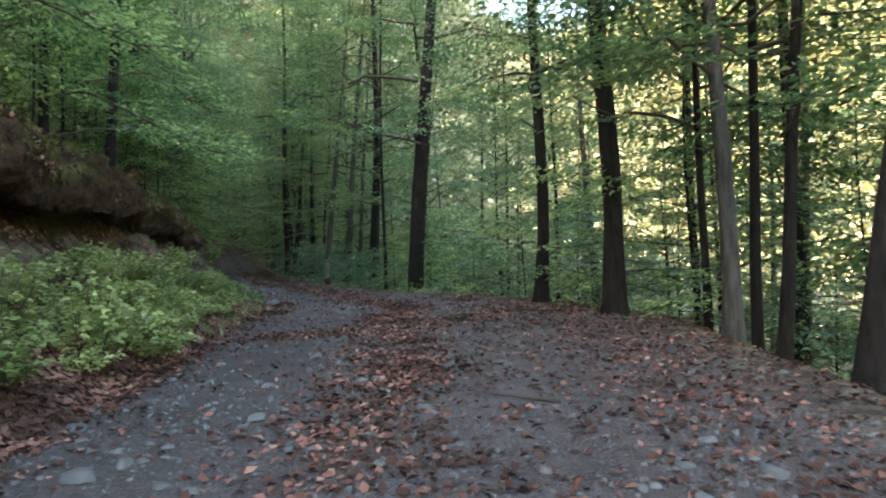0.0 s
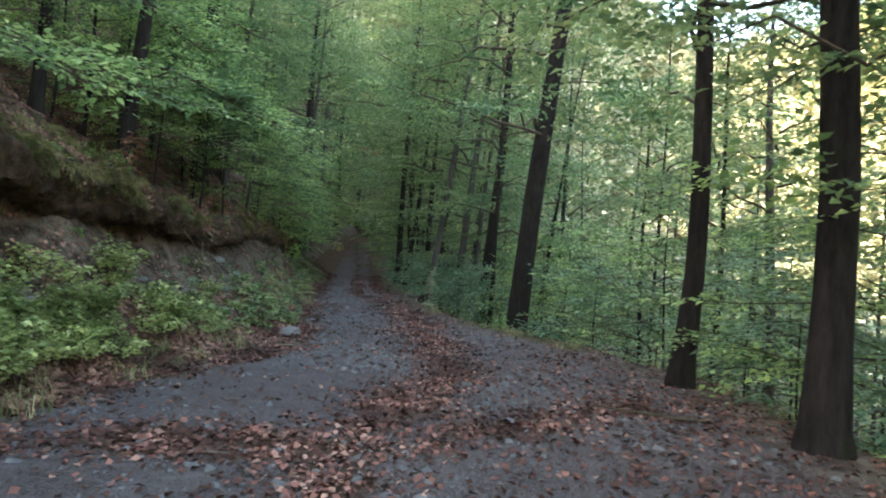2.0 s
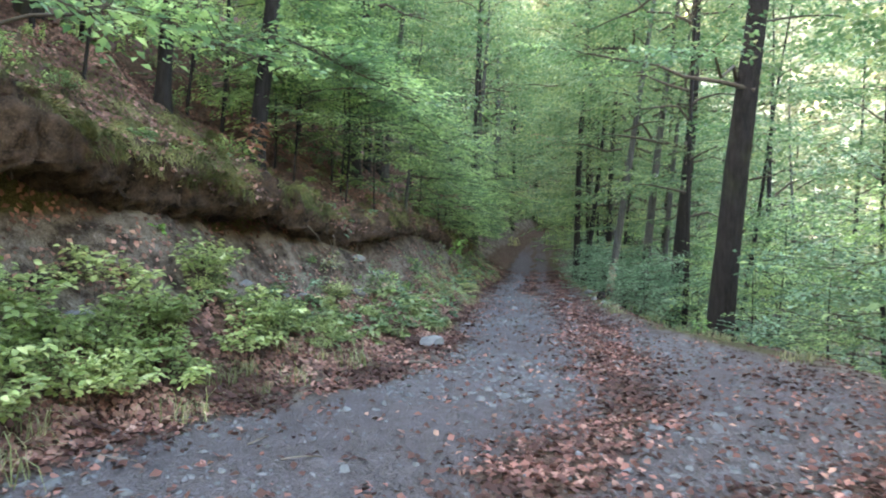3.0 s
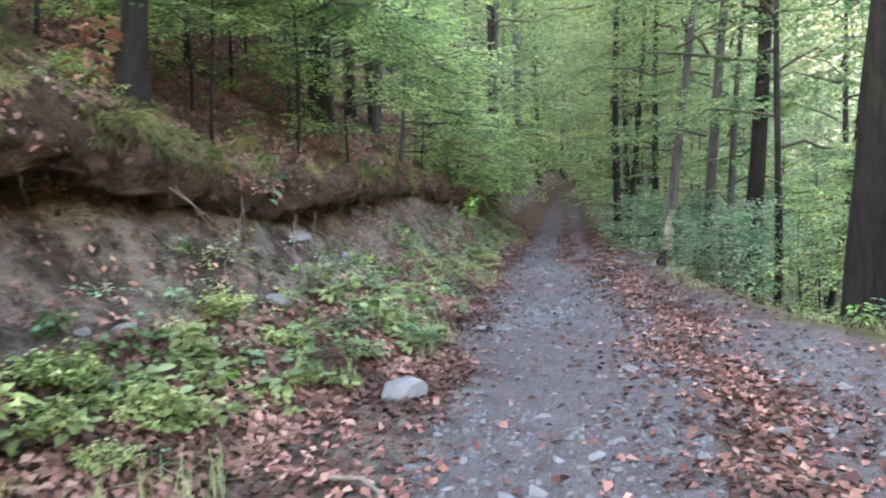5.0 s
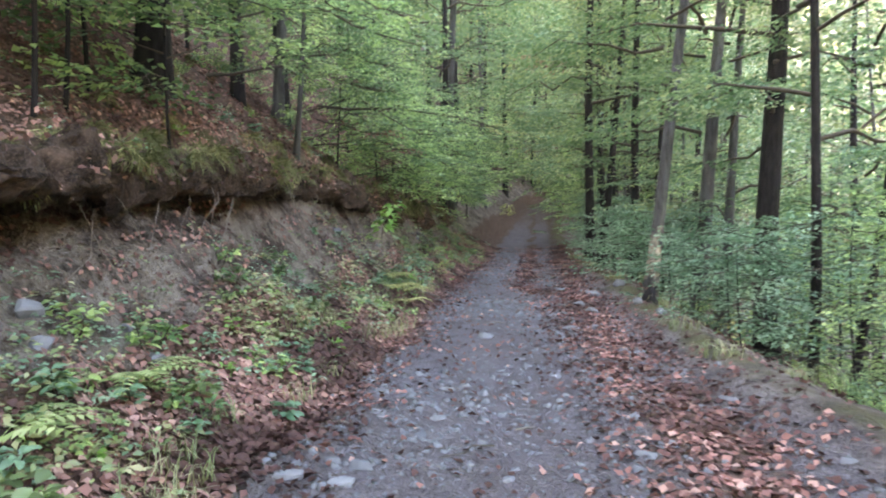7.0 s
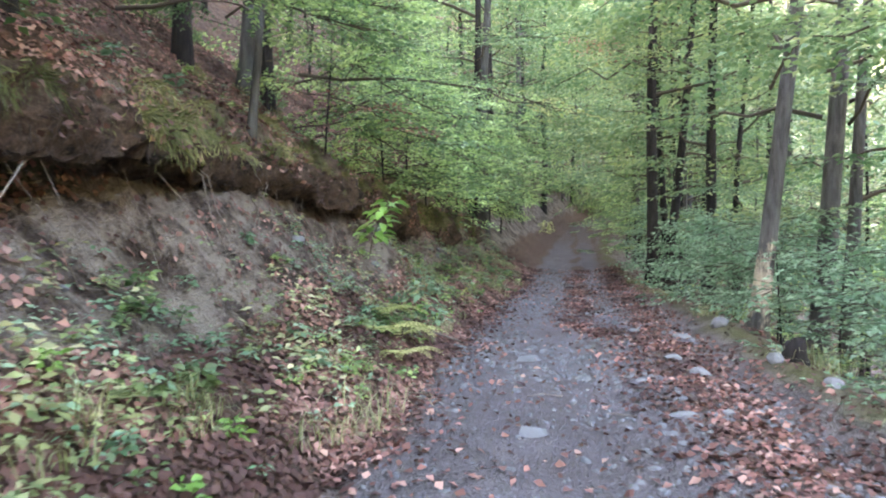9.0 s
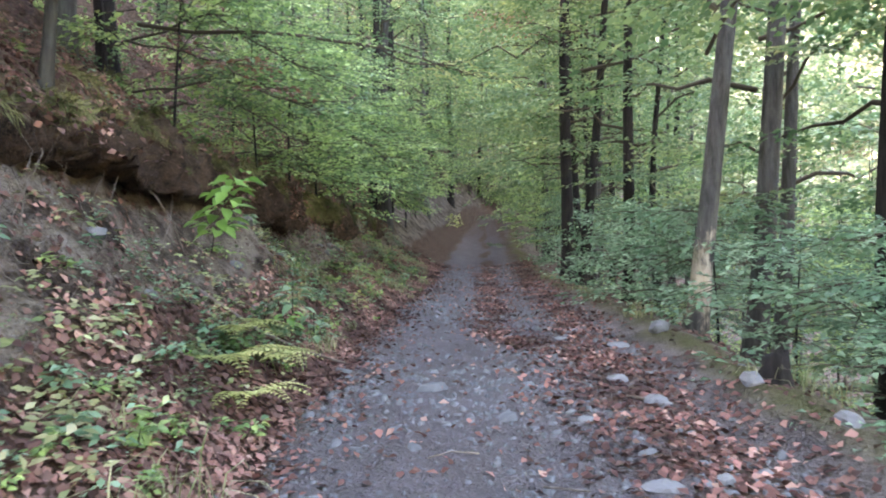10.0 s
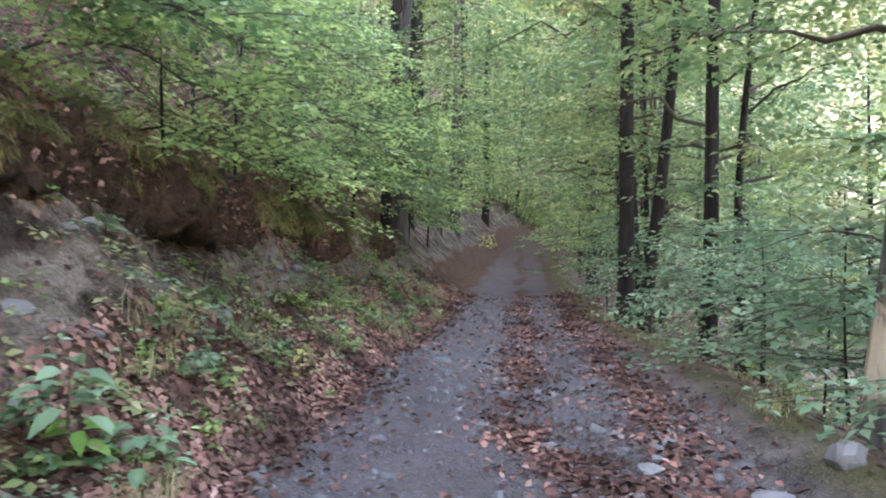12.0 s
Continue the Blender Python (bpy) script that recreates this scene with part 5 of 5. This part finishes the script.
for k in range(40):
    y = float(rng.uniform(-7, 26))
    x = at_bank(y, float(rng.uniform(-2.5, 1.6)))
    a, ln = float(rng.uniform(0, 6.28)), float(rng.uniform(0.1, 0.35))
    fallen_branch([lay(x, y, 0.012), lay(x + ln * 0.5 * math.cos(a), y + ln * 0.5 * math.sin(a), 0.025), lay(x + ln * math.cos(a + 0.3), y + ln * math.sin(a + 0.3), 0.012)],
                  0.007, 0.004, "small dry twig among the leaves")


def stump(x, y, r, h):
    """A low broken stump with a ragged top."""
    g = np.random.default_rng(int(x * 100 + y))
    v, f = tube([(0, 0, -0.15), (0, 0, 0.02), (0.01, 0, h * 0.5), (0.02, 0.01, h)], [r * 1.4, r * 1.25, r, r * 0.8], 12, 0.12, 5)
    v[36:48, 2] += g.normal(0, 0.05, 12)
    ob = tagged(new("stump", mesh_np("stump", v, f, BARK)), "small dark rotten stump on the verge", "stump")
    ob.matrix_basis = pose(x, y, float(land(x, y)))


stump(2.2, 16.6, 0.11, 0.16)


def hanging_limb(name, pts, r0, leaf, spray_len, per, mat, label, seed, parent=None):
    """A long bough with its own leaves."""
    g = np.random.default_rng(seed)
    pts = np.asarray(pts, float)
    t = np.linspace(0, 1, 9)
    line = np.column_stack([np.interp(t, np.linspace(0, 1, len(pts)), pts[:, q]) for q in range(3)])
    line[1:-1] += g.normal(0, 0.03, (7, 3))
    az = math.atan2(line[-1, 1] - line[0, 1], line[-1, 0] - line[0, 0])
    top = tagged(new(name), label, "bough", "overhanging boughs")
    (lv, lf), tw = foliage([(line, az)], g, spray_len, leaf, per, 0.35, 1.1, 2, 0.5)
    part("bough", mesh_np("bough", *tube(line, np.linspace(r0, 0.008, 9), 6), TWIG), top)
    part("branchwork", mesh_np("branchwork", *join(tw), TWIG), top)
    part("foliage", mesh_np("foliage", lv, lf, mat, False), top)
    return top


hanging_limb("overhanging_bough", [(-4.2, 19.6, 4.3), (-2.5, 19.9, 4.25), (-1.0, 20.0, 3.95), (-0.1, 20.05, 3.7)], 0.03, 0.08, 0.55, 16, LEAF_LOW, "thin bough reaching over the track with green leaves", 21)
hanging_limb("yellow_bough", [(-1.2, 20.0, 4.0), (-0.5, 20.05, 3.8), (0.1, 20.1, 3.66)], 0.012, 0.08, 0.42, 9, LEAF_YELLOW, "yellow-leaved end of a bough over the track", 22)
hanging_limb("overhanging_bough", [(4.5, 10.4, 5.0), (2.8, 10.6, 5.5), (1.2, 10.8, 5.9), (0.2, 11.0, 6.1)], 0.05, 0.10, 0.8, 22, LEAF_LOW, "dark bough of a stout beech with green leaves", 23)
hanging_limb("overhanging_bough", [(-5.2, 14.0, 4.6), (-3.9, 14.0, 4.9), (-2.6, 13.9, 4.7), (-1.8, 13.8, 4.3)], 0.03, 0.085, 0.8, 20, LEAF_LOW, "low bough with bright green leaves over the bank", 24)
hanging_limb("overhanging_bough", [(-5.0, 16.2, 4.2), (-3.4, 16.4, 4.3), (-2.2, 16.5, 3.9)], 0.03, 0.085, 0.8, 20, LEAF_LOW, "low bough with bright green leaves over the bank", 25)
hanging_limb("overhanging_bough", [(-5.4, 9.5, 4.9), (-4.2, 10.2, 5.2), (-3.2, 10.8, 4.8)], 0.03, 0.085, 0.8, 18, LEAF_LOW, "low bough with bright green leaves over the bank", 26)
hanging_limb("rusty_bough", [(-4.0, 19.0, 3.9), (-3.0, 18.7, 3.6), (-2.2, 18.4, 3.15)], 0.015, 0.09, 0.5, 11, LEAF_RUST, "drooping bough with withered rust-brown leaves", 28)
hanging_limb("rusty_bough", [(3.0, 30.0, 6.5), (1.6, 29.5, 7.2), (0.4, 29.0, 7.6)], 0.03, 0.11, 0.8, 12, LEAF_RUST, "bough with reddish autumn leaves", 27)

for k in range(24):
    y = -3.0 + 1.55 * k
    xe = float(np.interp(y, LEFT_Y, LEFT_X))
    z0 = float(np.interp(y, ROAD_Y, ROAD_Z)) + (float(rng.uniform(4.6, 5.8)) if 12.5 < y < 19 else float(rng.uniform(3.4, 4.9)))
    x0, x1 = xe - float(rng.uniform(2.8, 3.6)), xe - float(rng.uniform(-0.1, 1.1))
    y1 = y + float(rng.uniform(-1.0, 0.6))
    hanging_limb("overhanging_bough", [(x0, y, z0 - 0.2), ((x0 + x1) / 2, (y + y1) / 2, z0 + 0.1), (x1, y1, z0 - float(rng.uniform(0.3, 0.9)))],
                 0.022, 0.11, 0.85, 19, LEAF_LOW, "low bough with bright green leaves over the bank", 900 + k)

for k in range(14):
    y = 19.6 + 1.3 * k
    xe = float(np.interp(y, LEFT_Y, LEFT_X))
    z0 = float(np.interp(y, ROAD_Y, ROAD_Z)) + float(rng.uniform(2.5, 3.4))
    x0, x1 = xe - float(rng.uniform(2.5, 3.0)), xe - float(rng.uniform(0.2, 1.2))
    y1 = y + float(rng.uniform(-1.2, 0.2))
    hanging_limb("overhanging_bough", [(x0, y, z0), ((x0 + x1) / 2, (y + y1) / 2, z0 + 0.05), (x1, y1, z0 - float(rng.uniform(0.4, 1.0)))],
                 0.018, 0.10, 0.75, 20, LEAF_LOW, "drooping bough with bright green leaves over the bank", 950 + k)
